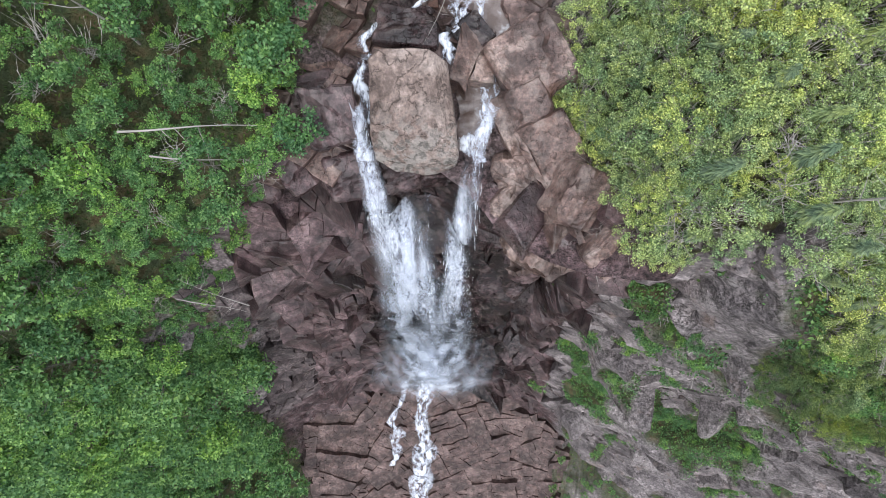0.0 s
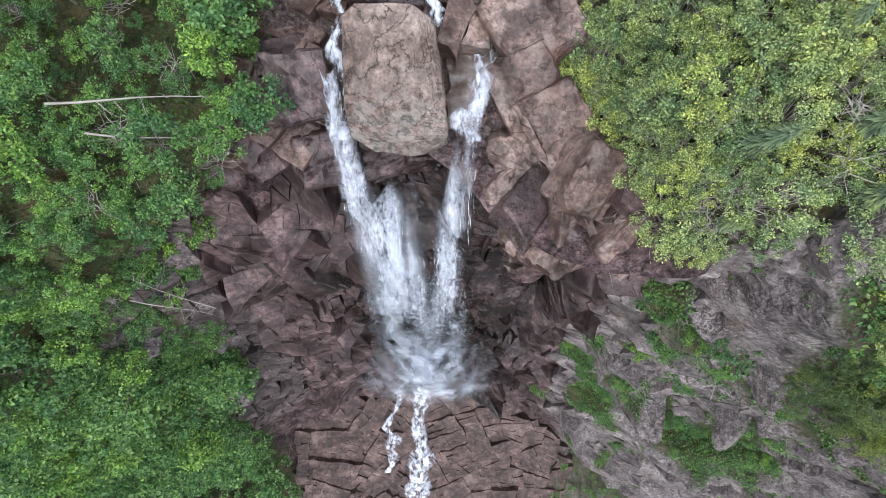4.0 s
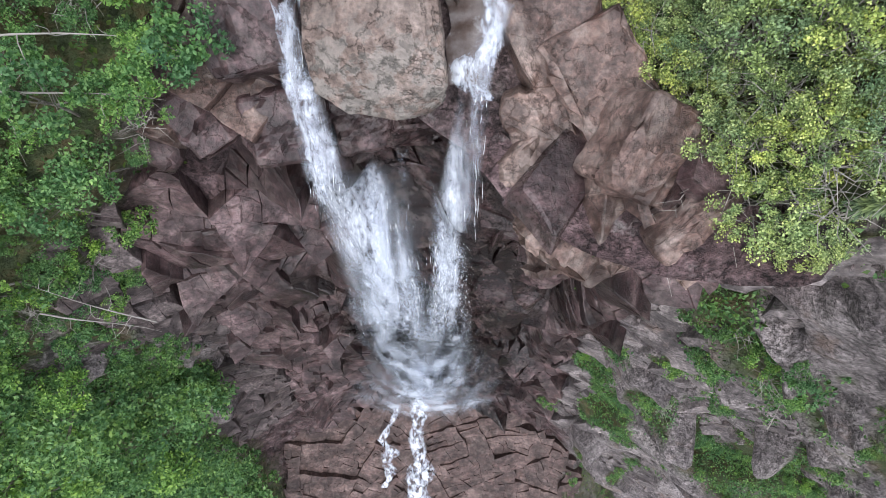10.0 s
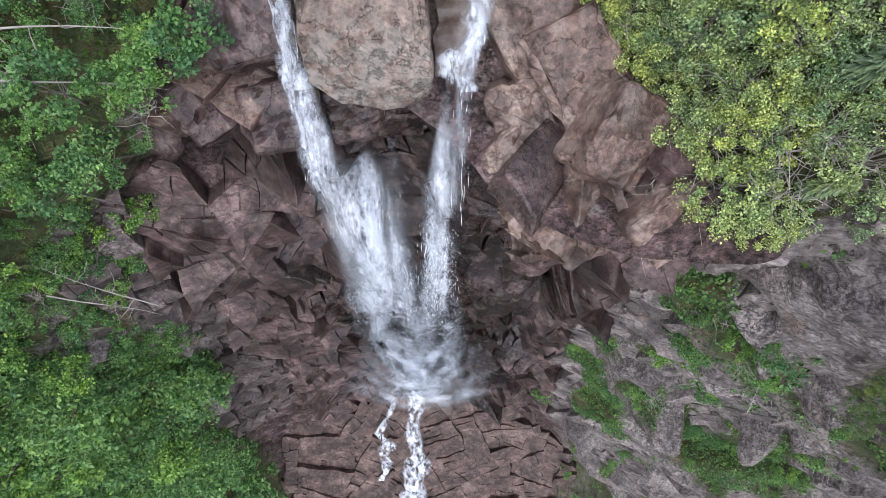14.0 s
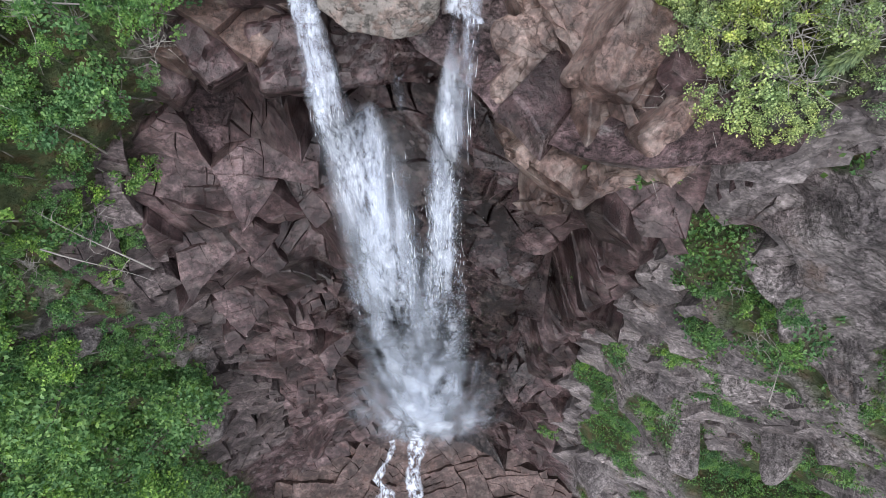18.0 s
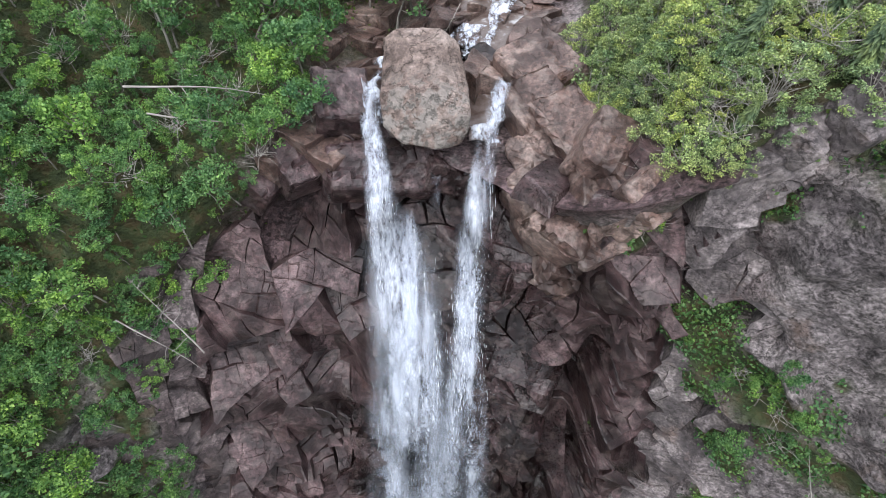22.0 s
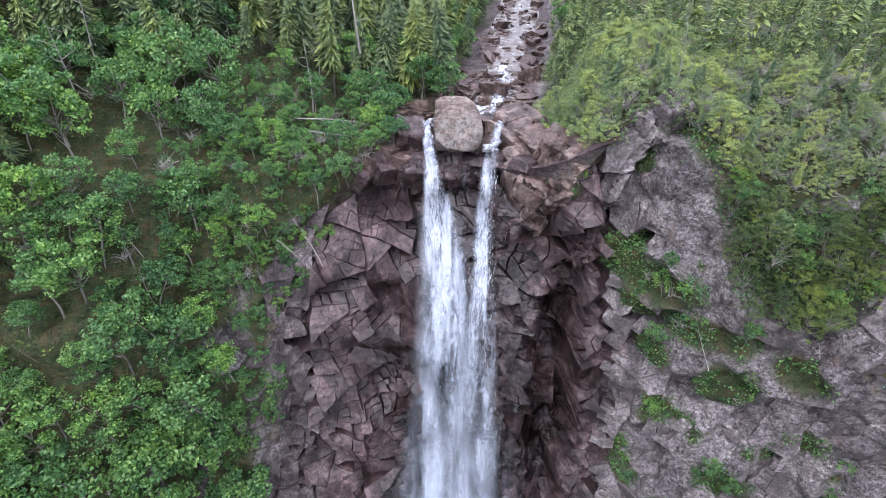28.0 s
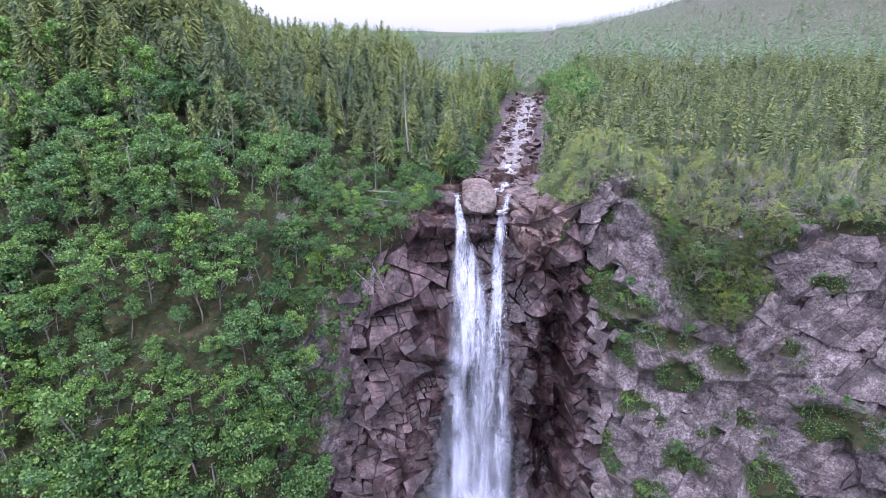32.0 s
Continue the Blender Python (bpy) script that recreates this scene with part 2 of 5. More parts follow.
def make_boulder_material():
    """Pinkish tan stone, its front mottled by grey and black lichen."""
    m, nt, b = nodes_of("pale_boulder_rock", 0.75, 0.3)
    c, g, f = rock_colour(nt, (0.085, 0.06, 0.051), (0.165, 0.123, 0.106), (0.265, 0.214, 0.19), coord="Object", speck=0.4)
    spot = nt.nodes.new("ShaderNodeSeparateXYZ")
    co = nt.nodes.new("ShaderNodeTexCoord")
    nt.links.new(co.outputs["Object"], spot.inputs[0])
    span = nt.nodes.new("ShaderNodeMapRange")
    span.inputs["From Min"].default_value, span.inputs["From Max"].default_value = -1.5, 0.6
    nt.links.new(spot.outputs["Y"], span.inputs["Value"])
    front = ramp(nt, span.outputs[0], [(0.0, grey(0.9)), (0.6, grey(0.2)), (1.0, grey(0.04))])
    pale = tex(nt, "noise", 1.7, 9, coord="Object")
    black = tex(nt, "noise", 3.3, 9, coord="Object")
    c = mix(nt, mix(nt, 1.0, ramp(nt, pale.outputs[0], [(0.47, grey(0)), (0.53, grey(0.75))]), front, "MULTIPLY"), c, (0.255, 0.235, 0.215))
    c = mix(nt, mix(nt, 1.0, ramp(nt, black.outputs[0], [(0.53, grey(0)), (0.6, grey(0.8))]), front, "MULTIPLY"), c, (0.06, 0.056, 0.05))
    nt.links.new(c, b.inputs["Base Color"])
    bump(nt, b, g, 0.9, 0.15)
    return m


M_BOULDER = make_boulder_material()
M_STREAMROCK = make_rock_material("pinkish_stream_rock", ((0.055, 0.035, 0.031), (0.105, 0.071, 0.064), (0.18, 0.133, 0.12)), 0.55, False, "World", 0.2, 0.3)
M_BANK = make_rock_material("tan_bank_rock", ((0.05, 0.031, 0.027), (0.125, 0.083, 0.071), (0.25, 0.188, 0.163)), 0.42, False, "World", 0.35, 0.7)
FLOORED = ((0.04, 0.0245, 0.0225), (0.088, 0.057, 0.052), (0.155, 0.109, 0.099))
M_FLOOR = make_rock_material("dry_brown_rock", FLOORED, 0.6, False, "World", 0.15, 0.3)
M_FLOORS = make_rock_material("dry_brown_rubble", FLOORED, 0.6, True, "World", 0.15, 0.3)
M_LEAF = make_leaf_material("birch_leaves", (0.055, 0.125, 0.047), (0.138, 0.272, 0.1), (0.29, 0.45, 0.19))
M_LEAF_OLIVE = make_leaf_material("alder_leaves", (0.075, 0.115, 0.045), (0.16, 0.22, 0.085), (0.29, 0.36, 0.15))
M_NEEDLE = make_leaf_material("spruce_needles", (0.09, 0.125, 0.075), (0.18, 0.238, 0.125), (0.3, 0.37, 0.19), True)
M_FIR = make_leaf_material("fir_needles", (0.09, 0.125, 0.055), (0.255, 0.335, 0.145), (0.55, 0.63, 0.305), True)
# paler than the near needles: aerial haze put into the leaf colour
M_HAZE_NEEDLE = make_leaf_material("haze_paled_spruce_needles", (0.16, 0.25, 0.13), (0.27, 0.38, 0.2), (0.38, 0.49, 0.28), True)
M_UNDER = make_leaf_material("undergrowth_leaves", (0.03, 0.062, 0.022), (0.07, 0.125, 0.04), (0.14, 0.21, 0.07))
M_GRASS = make_leaf_material("cliff_grass", (0.075, 0.125, 0.045), (0.14, 0.21, 0.082), (0.235, 0.31, 0.135))
M_BARK = make_bark("birch_bark", (0.1, 0.09, 0.08), (0.3, 0.28, 0.25))
M_DARKBARK = make_bark("spruce_bark", (0.08, 0.07, 0.06), (0.2, 0.18, 0.16))
M_DEAD = make_bark("weathered_dead_wood", (0.2, 0.185, 0.17), (0.4, 0.375, 0.345))
M_WATER = make_foam_sheet("falling_white_water", 0.3, 0.64, (1.5, 0.6, 0.4), 1.0, 0.9)
M_WATER_THIN = make_foam_sheet("thin_falling_water", 0.42, 0.72, (1.5, 0.8, 0.5), 1.8, 0.85)


def make_mist():
    """Smooth drifting spray, denser here and thinner there."""
    m, nt, b = nodes_of("drifting_spray", 0.8, 0.1)
    n = tex(nt, "noise", 0.33, 4, (1.0, 1.0, 0.4), coord="World")
    body = nt.nodes.new("ShaderNodeAttribute")
    body.attribute_name = "body"
    nt.links.new(mix(nt, 1.0, ramp(nt, n.outputs[0], [(0.3, grey(0.16)), (0.7, grey(0.7))]), body.outputs["Color"], "MULTIPLY"), b.inputs["Alpha"])
    b.inputs["Base Color"].default_value = (0.72, 0.78, 0.89, 1)
    return m


M_VEIL = make_mist()
M_STREAM = make_foam_sheet("stream_foam", 0.42, 0.58, (1.2, 0.5, 1.0), 1.3)
M_DROPS, _nt, _b = nodes_of("white_water_drops", 0.35, 0.5)
_b.inputs["Base Color"].default_value = (0.8, 0.84, 0.87, 1)
M_CLEAR, _nt, _b = nodes_of("brown_clear_water", 0.08, 0.5)
nt_n = tex(_nt, "noise", 1.2, 6, coord="World")
_nt.links.new(ramp(_nt, nt_n.outputs[0], [(0.35, (0.07, 0.045, 0.035)), (0.55, (0.14, 0.11, 0.10)), (0.7, (0.42, 0.42, 0.43))]), _b.inputs["Base Color"])
bump(_nt, _b, nt_n.outputs[0], 0.5, 0.1)


# ---- mesh helpers ----
rng = np.random.default_rng(7)


def mesh_from(name, verts, faces, mats, smooth=False):
    """A mesh from arrays: faces is (m, 3) or (m, 4)."""
    verts, faces = np.asarray(verts, np.float32), np.asarray(faces, np.int32)
    me = bpy.data.meshes.new(name)
    n, k = faces.shape
    me.vertices.add(len(verts))
    me.vertices.foreach_set("co", verts.ravel())
    me.loops.add(n * k)
    me.loops.foreach_set("vertex_index", faces.ravel())
    me.polygons.add(n)
    me.polygons.foreach_set("loop_start", np.arange(0, n * k, k, dtype=np.int32))
    me.polygons.foreach_set("use_smooth", np.full(n, smooth))
    for mt in mats if isinstance(mats, (list, tuple)) else [mats]:
        me.materials.append(mt)
    me.update(calc_edges=True)
    return me


def join(pieces):
    """Joins (verts, faces) pairs into one pair."""
    vs, fs, n = [], [], 0
    for v, f in pieces:
        vs.append(v)
        fs.append(f + n)
        n += len(v)
    return np.concatenate(vs), np.concatenate(fs)


def unit(a):
    return a / np.maximum(np.linalg.norm(a, axis=-1, keepdims=True), 1e-9)


def leaves(centres, size, up=0.6, long=1.5):
    """A small pointed leaf (a folded diamond of two triangles) at each centre, facing mostly up."""
    n = len(centres)
    nor = unit(rng.normal(0, 1, (n, 3)) + np.array([0, 0, up * 2.0]))
    a = unit(np.cross(nor, rng.normal(0, 1, (n, 3))))
    b = np.cross(nor, a)
    s = (size * rng.uniform(0.6, 1.3, n))[:, None]
    p = np.stack([centres + a * s * long * 0.5, centres + b * s * 0.5 + nor * s * 0.15, centres - a * s * long * 0.5, centres - b * s * 0.5 + nor * s * 0.15], 1)
    i = np.arange(n)[:, None] * 4
    f = np.concatenate([i + [0, 1, 2], i + [0, 2, 3]])
    return p.reshape(-1, 3), f


def tube(points, radii, sides=5):
    """A tapered tube along a line of points, as triangles."""
    points, radii = np.asarray(points, float), np.asarray(radii, float)
    d = unit(np.gradient(points, axis=0))
    ref = np.where(np.abs(d[:, 2:3]) > 0.9, [[1.0, 0, 0]], [[0, 0, 1.0]])
    a = unit(np.cross(d, ref))
    b = np.cross(d, a)
    t = np.linspace(0, 2 * np.pi, sides, endpoint=False)
    ring = points[:, None] + radii[:, None, None] * (np.cos(t)[None, :, None] * a[:, None] + np.sin(t)[None, :, None] * b[:, None])
    k = len(points)
    i, j = np.meshgrid(np.arange(k - 1), np.arange(sides), indexing="ij")
    p, q = i * sides + j, i * sides + (j + 1) % sides
    r, s = p + sides, q + sides
    f = np.concatenate([np.stack([p, q, s], -1).reshape(-1, 3), np.stack([p, s, r], -1).reshape(-1, 3)])
    return ring.reshape(-1, 3), f


def part(name, me, parent, label=""):
    ob = new(name, me)
    ob.parent = parent
    return tagged(ob, label) if label else ob


def smoothstep(a, b, x):
    t = np.clip((x - a) / (b - a), 0, 1)
    return t * t * (3 - 2 * t)


class Noise:
    """Smooth value noise on a lattice, for arrays of points."""

    def __init__(self, seed):
        self.table = np.random.default_rng(seed).uniform(-1, 1, 4096)

    def raw(self, x, y, z):
        xi, yi, zi = np.floor(x).astype(int), np.floor(y).astype(int), np.floor(z).astype(int)
        u, v, w = x - xi, y - yi, z - zi
        u, v, w = u * u * (3 - 2 * u), v * v * (3 - 2 * v), w * w * (3 - 2 * w)
        out = 0
        for a in (0, 1):
            for b in (0, 1):
                for c in (0, 1):
                    h = self.table[((xi + a) * 73 + (yi + b) * 179 + (zi + c) * 283) & 4095]
                    out = out + h * (u if a else 1 - u) * (v if b else 1 - v) * (w if c else 1 - w)
        return out

    def __call__(self, x, y, z, scale, octaves=3):
        out, amp = 0, 1.0
        for k in range(octaves):
            f = 2.03 ** k / scale
            out = out + amp * self.raw(x * f + 31.7 * k, y * f + 11.3 * k, z * f + 5.1 * k)
            amp *= 0.5
        return out


N1, N2, N3 = Noise(1), Noise(2), Noise(3)

# ---- the lie of the land: stations across the ravine, x in metres ----
XS = [-62, -36, -26, -18, -13, -7, 0, 5, 8, 11, 14, 18, 24, 32, 62]
RIM_Y = [-5, -3.6, -1.5, 0.8, 2.0, 5.1, 4.8, 1.2, 0.3, 1.4, -0.8, -4.3, -9.6, -12.1, -20]
RIM_Z = [62, 61, 61, 60.5, 60, 60.3, 61.2, 62.4, 64.6, 66.4, 65.6, 61, 66, 66.5, 68]
Y_50 = [-14, -11.2, -7.8, -4.3, -0.9, 1.1, -1.8, -2.2, -1.1, -1.9, -5.2, -6.6, -9.9, -15.9, -26]
Y_35 = [-20, -16, -11.2, -6.0, -5.4, -4.3, -4.8, -4.1, -5.2, -5.4, -6.2, -8.9, -12.4, -18.1, -29]
Y_15 = [-28, -23, -20.5, -16, -13, -11.8, -11.6, -11.8, -12.4, -14, -16, -19, -24, -28, -40]
Y_0 = [-36, -30, -27, -23, -19.5, -18.6, -18.4, -18.6, -19, -21, -23, -26, -31, -36, -48]
FINE = np.arange(-70, 70.01, 0.5)
_k = np.exp(-0.5 * (np.arange(-6, 7) * 0.5 / 1.1) ** 2)
_k /= _k.sum()


def across(values):
    table = np.convolve(np.pad(np.interp(FINE, XS, values), 6, mode="edge"), _k, mode="valid")
    return lambda x: np.interp(x, FINE, table)


# hollows and bulges of the face: x, z, half-width, half-height, metres proud
SHAPES = [(7.1, 41, 1.6, 12, -5.2), (4.6, 54.5, 2.4, 3.2, -1.2), (-8.2, 53.5, 3.2, 2.6, 0.6), (-9.5, 47.2, 2.2, 2.0, 0.5), (-6.5, 50, 1.6, 2.0, -1.0), (-5, 47.5, 1.8, 1.3, 1.0), (-1, 57.6, 2.0, 2.4, -1.3),
          (-4.5, 42, 1.6, 2.2, 0.9), (-8, 39, 2.5, 2.5, 0.8), (4.5, 45, 2.0, 2.0, 0.5), (15.5, 36, 4, 3, 1.5), (21, 55, 3.5, 5, 0.8)]
# the grey outcrop's lower edge runs aslant: x and z along it
SLANT_X, SLANT_Z = [7.6, 8.4, 9.5, 11.0, 13.1, 14.5], [53.5, 56.6, 60.4, 63.4, 66.6, 68]


rim_y, rim_z, y_50, y_35, y_15, y_0 = map(across, (RIM_Y, RIM_Z, Y_50, Y_35, Y_15, Y_0))


def face_y(x, z):
    """How far upstream the smooth cliff face lies at x and height z."""
    x, z = np.broadcast_arrays(np.asarray(x, float), np.asarray(z, float))
    rz = rim_z(x)
    lev = [np.zeros_like(rz), np.full_like(rz, 15.0), np.full_like(rz, 35.0), np.full_like(rz, 50.0), rz]
    ys = [y_0(x), y_15(x), y_35(x), y_50(x), rim_y(x)]
    out = ys[0] + (z - lev[0]) * 0
    for a in range(4):
        t = np.clip((z - lev[a]) / (lev[a + 1] - lev[a]), 0, 1)
        out = np.where(z >= lev[a], ys[a] + (ys[a + 1] - ys[a]) * t, out)
    for cx, cz, rx, rz2, d in SHAPES:
        q = ((x - cx) / rx) ** 2 + ((z - cz) / rz2) ** 2
        out = out - d * np.exp(-q * q) * smoothstep(0.0, 2.5, rz - z)
    under = np.interp(x, SLANT_X, SLANT_Z) - z
    step = smoothstep(-0.12, 0.12, under) * np.exp(-np.maximum(under, 0) / 3.2) - 0.55 * smoothstep(0.12, -0.12, under) * np.exp(-np.maximum(-under, 0) / 2.0)
    return out + 1.15 * step * smoothstep(7.2, 8.2, x) * smoothstep(15.0, 13.0, x)


def stream_x(y):
    return 0.8 + 0.17 * np.clip(y - 5, 0, 400)


def top_z(x, y):
    """Height of the land behind the rim."""
    d = np.maximum(y - rim_y(x), 0)
    left = smoothstep(-8, -16, x)
    right = smoothstep(4, 9, x)
    z = rim_z(x) + left * (11 + 17 * smoothstep(-20, -48, x + 0.33 * np.maximum(y - 10, 0))) * (1 - np.exp(-d / 24)) + right * (np.maximum(67.5 - rim_z(x), 0) * (1 - np.exp(-d / 4.5)))
    z = z + 0.045 * np.minimum(d, 250) * (1 - left * 0.3) + 0.5 * N1(x, y, 0 * x, 9) * smoothstep(0, 5, d)
    # the stream's own bed, cut into the plateau
    off = np.abs(x - stream_x(y))
    bed = 61.2 + 0.075 * np.clip(y - 5, 0, 120) + 0.03 * np.maximum(y - 125, 0)
    w = smoothstep(3.2, 9.5 + 0.03 * np.clip(y, 0, 200), off)
    z = bed * (1 - w) + np.maximum(z, bed) * w
    # wooded hills beyond
    z = z + 100 * np.exp(-((x - 420) / 230) ** 2 - ((y - 430) / 190) ** 2)
    z = z + 3 * smoothstep(70, 240, y) * smoothstep(30, -120, x)
    return z


def floor_z(x, y):
    d = np.maximum(y_0(x) - y, 0)
    return -0.42 * np.minimum(d, 60) - 0.05 * np.maximum(d - 60, 0)


def left_edge(z):
    return np.interp(z, [0, 20, 35, 45, 50, 54, 57, 60, 64], [-25, -22.5, -18.8, -16.2, -14.8, -12.8, -11.2, -9.2, -7.5])


# green ledges on the bare side cliff: x, z, half-width, half-height
LEDGES = [(6.7, 61.0, 0.6, 0.9), (11.2, 62.6, 0.7, 0.7), (10.8, 56, 1.6, 1.6), (13.2, 55.2, 2.6, 1.7), (15.8, 52.8, 2.8, 1.5), (13, 50, 1.2, 1.2), (20.5, 52.5, 1.5, 1.2), (18.5, 60.5, 3.6, 5.0), (17.5, 49.5, 1.8, 2.2),
          (12, 53, 1.5, 1.0), (24.5, 54, 1.6, 1.4), (26, 61, 1.2, 1.0), (22.5, 47, 1.4, 1.2), (28, 50, 2.5, 2.5), (21, 30, 4, 4), (17, 22, 3.5, 3.5), (27, 32, 4, 5), (14, 46, 0.9, 0.8), (25, 42, 1.6, 2.0), (18.5, 41, 2.4, 2.0), (13.5, 32, 2.0, 2.2), (16, 28, 2.2, 2.0)]


def greenery(x, y, z, slope_top):
    """Where plants grow: 0 bare rock, 1 full cover."""
    n = N2(x, y, z, 4.0, 3)
    lf = smoothstep(1.3, -1.3, x - left_edge(z) + 2.2 * n)
    bare = smoothstep(0.76, 0.96, N3(x, y * 0.7, z, 6.0, 2)) * (z < 58)
    lf = lf * (1 - bare)
    rt = np.zeros_like(x)
    for cx, cz, rx, rz in LEDGES:
        q = ((x - cx) / rx) ** 2 + ((z - cz) / rz) ** 2
        rt = np.maximum(rt, smoothstep(1.25, 0.5, q + 0.8 * n))
    rt = np.maximum(rt, smoothstep(0.75, 0.95, N3(x, y, z, 3.0, 3) + 0.25 * (z < 46)) * (x > 8) * 0.9)
    rt = np.maximum(rt, smoothstep(-2.2, -0.2, z - rim_z(x) + 1.6 * n) * (x > 9))
    rt = rt * (x > 6)
    bank = 3.6 + 0.02 * np.clip(y, 0, 100)
    top = smoothstep(bank, bank + 1.5, np.abs(x - stream_x(y)) + 0.8 * n) * np.maximum(smoothstep(0.0, 0.8, y - rim_y(x) + 0.6 * n), smoothstep(-8, -10, x))
    lip = smoothstep(14, 9, y)
    top = np.where((x < 3) & (y < 14), top * (1 - lip) + lip * np.minimum(top, smoothstep(-6.5, -8, x + n)), top)
    top = np.maximum(top, smoothstep(74, 84, y))
    return np.where(slope_top, top, np.maximum(lf, rt))


def facets(p, cell, amount, tilt, seed, stretch=(1, 1, 1)):
    """Broken-rock relief: each patch round a seed keeps one level and one tilt, so neighbours meet in steps."""
    r = np.random.default_rng(seed)
    lo, hi = p.min(0) - cell, p.max(0) + cell
    s = np.array(stretch) * cell
    q = np.unique(np.round(p / s).astype(int), axis=0)
    seeds = (q + r.uniform(-0.5, 0.5, q.shape)) * s
    kd = kdtree.KDTree(len(seeds))
    for i, c in enumerate(seeds / s):
        kd.insert(c, i)
    kd.balance()
    near = np.fromiter((kd.find(c)[1] for c in p / s), int, len(p))
    level = r.uniform(-1, 1, len(seeds))
    lean = r.normal(0, 1, (len(seeds), 3))
    return amount * level[near] + tilt * ((p - seeds[near]) * lean[near]).sum(1)


def build_land():
    xs = np.concatenate([-np.geomspace(1400, 44, 26), np.arange(-42, 42.01, 0.23), np.geomspace(44, 1400, 26)])
    nf, nc, nt = 70, 310, 165
    fl = np.concatenate([[900, 400, 200], np.linspace(110, 0.5, nf - 3)])
    up = np.concatenate([np.linspace(0.12, 34, nt - 45), np.geomspace(35, 1500, 45)])
    X = np.repeat(xs[None], nf + nc + nt, 0)
    Y, Z = np.zeros_like(X), np.zeros_like(X)
    Y[:nf] = y_0(xs)[None] - fl[:, None]
    Z[:nf] = floor_z(X[:nf], Y[:nf])
    w = np.linspace(0, 1, nc)[:, None]
    Z[nf:nf + nc] = w * rim_z(xs)[None]
    Y[nf:nf + nc] = face_y(X[nf:nf + nc], Z[nf:nf + nc])
    Y[nf + nc:] = rim_y(xs)[None] + up[:, None]
    Z[nf + nc:] = top_z(X[nf + nc:], Y[nf + nc:])
    P = np.stack([X, Y, Z], -1)
    du, dv = np.gradient(P, axis=1), np.gradient(P, axis=0)
    nor = unit(np.cross(du, dv))
    top = np.zeros(X.shape, bool)
    top[nf + nc:] = True
    green = greenery(X, Y, Z, top)
    green[:nf] = np.maximum(green[:nf] * 0, smoothstep(-21.5, -26, X[:nf] + 3 * N2(X[:nf], Y[:nf], Z[:nf], 5)) + smoothstep(17, 23, X[:nf] + 6 * N2(X[:nf], Y[:nf], Z[:nf], 6)) * 0.8)
    # broken relief near the ravine
    near = (np.abs(X) < 43) & (Y < 36) & (Y > -90)
    q = P[near]
    low = 0.25 * np.clip(45 - q[:, 2], 0, 50)
    gorge = smoothstep(14.5, 11.5, np.abs(q[:, 0] + 1.5 + 0.3 * low + 1.5 * N1(q[:, 0], q[:, 1], q[:, 2], 5)) - 0.8 * low)
    big = facets(q, 2.4, 0.75, 0.22, 3, (1.0, 1.0, 1.25))
    mid = facets(q, 0.95, 0.26, 0.2, 4, (1.2, 1.0, 0.8))
    turn = np.array([[0.7, 0, 0.7], [0, 1, 0], [-0.7, 0, 0.7]])
    side = facets(q @ turn.T, 4.2, 0.75, 0.2, 5, (2.0, 1.2, 0.8)) + facets(q @ turn.T, 1.5, 0.24, 0.22, 6, (1.7, 1.0, 0.8)) + facets(q, 0.6, 0.07, 0.15, 8)
    g = green[near]
    onrock = np.where(top[near], 0.35 * smoothstep(8, 3, np.abs(q[:, 0] - stream_x(q[:, 1]))) + 0.1, 1.0)
    fade = smoothstep(0.0, 1.2, rim_z(q[:, 0]) - q[:, 2]) * 0.65 + 0.35
    d = (gorge * 0.55 * (big + mid) + (1 - gorge) * side) * onrock * fade * (1 - 0.6 * g)
    d = d - 1.1 * gorge * (1 - g) * (~top[near])
    d = d - 0.5 * top[near] * smoothstep(8, 6, np.abs(q[:, 0] - stream_x(q[:, 1]))) * smoothstep(14, 11, q[:, 1])
    d = d + 0.5 * g * N1(q[:, 0], q[:, 1], q[:, 2], 2.5, 3) * np.where(top[near], 0.3, 1)
    D = np.zeros(X.shape)
    D[near] = d
    for axis in (0, 1):
        D = 0.5 * D + 0.25 * (np.roll(D, 1, axis) + np.roll(D, -1, axis))
    P += nor * (D * near)[..., None]
    gor = np.zeros(X.shape)
    gor[near] = gorge
    gor[nf + nc:] = smoothstep(14, 7, np.abs(X - stream_x(Y)))[nf + nc:] * smoothstep(5.5, 2.5, X - 0.19 * (Y - 5))[nf + nc:] * 0.8
    return P, nor, green, gor, top, nf, nc


LAND, LAND_N, GREEN, GORGE, TOP, NF, NC = build_land()


def land_object(name, r0, r1, label, category):
    sub = LAND[r0:r1]
    k, n = sub.shape[:2]
    i, j = np.meshgrid(np.arange(k - 1), np.arange(n - 1), indexing="ij")
    a = i * n + j
    f = np.stack([a, a + 1, a + n + 1, a + n], -1).reshape(-1, 4)
    me = mesh_from(name, sub.reshape(-1, 3), f, M_TERRAIN)
    for key, arr in (("soil", GREEN), ("gorge", GORGE)):
        at = me.attributes.new(key, "FLOAT", "POINT")
        at.data.foreach_set("value", arr[r0:r1].astype(np.float32).ravel())
    return tagged(new(name, me), label, category, kind="structure")


ravine_floor = land_object("ravine_floor", 0, NF + 1, "broken brown rock floor of the ravine below the waterfall", "rock floor")
cliff = land_object("cliff", NF, NF + NC + 1, "steep fractured red-brown and grey rock cliff behind a waterfall", "cliff")
ground = land_object("ground", NF + NC, LAND.shape[0], "mossy forest ground above the cliff rising to wooded hills", "ground")


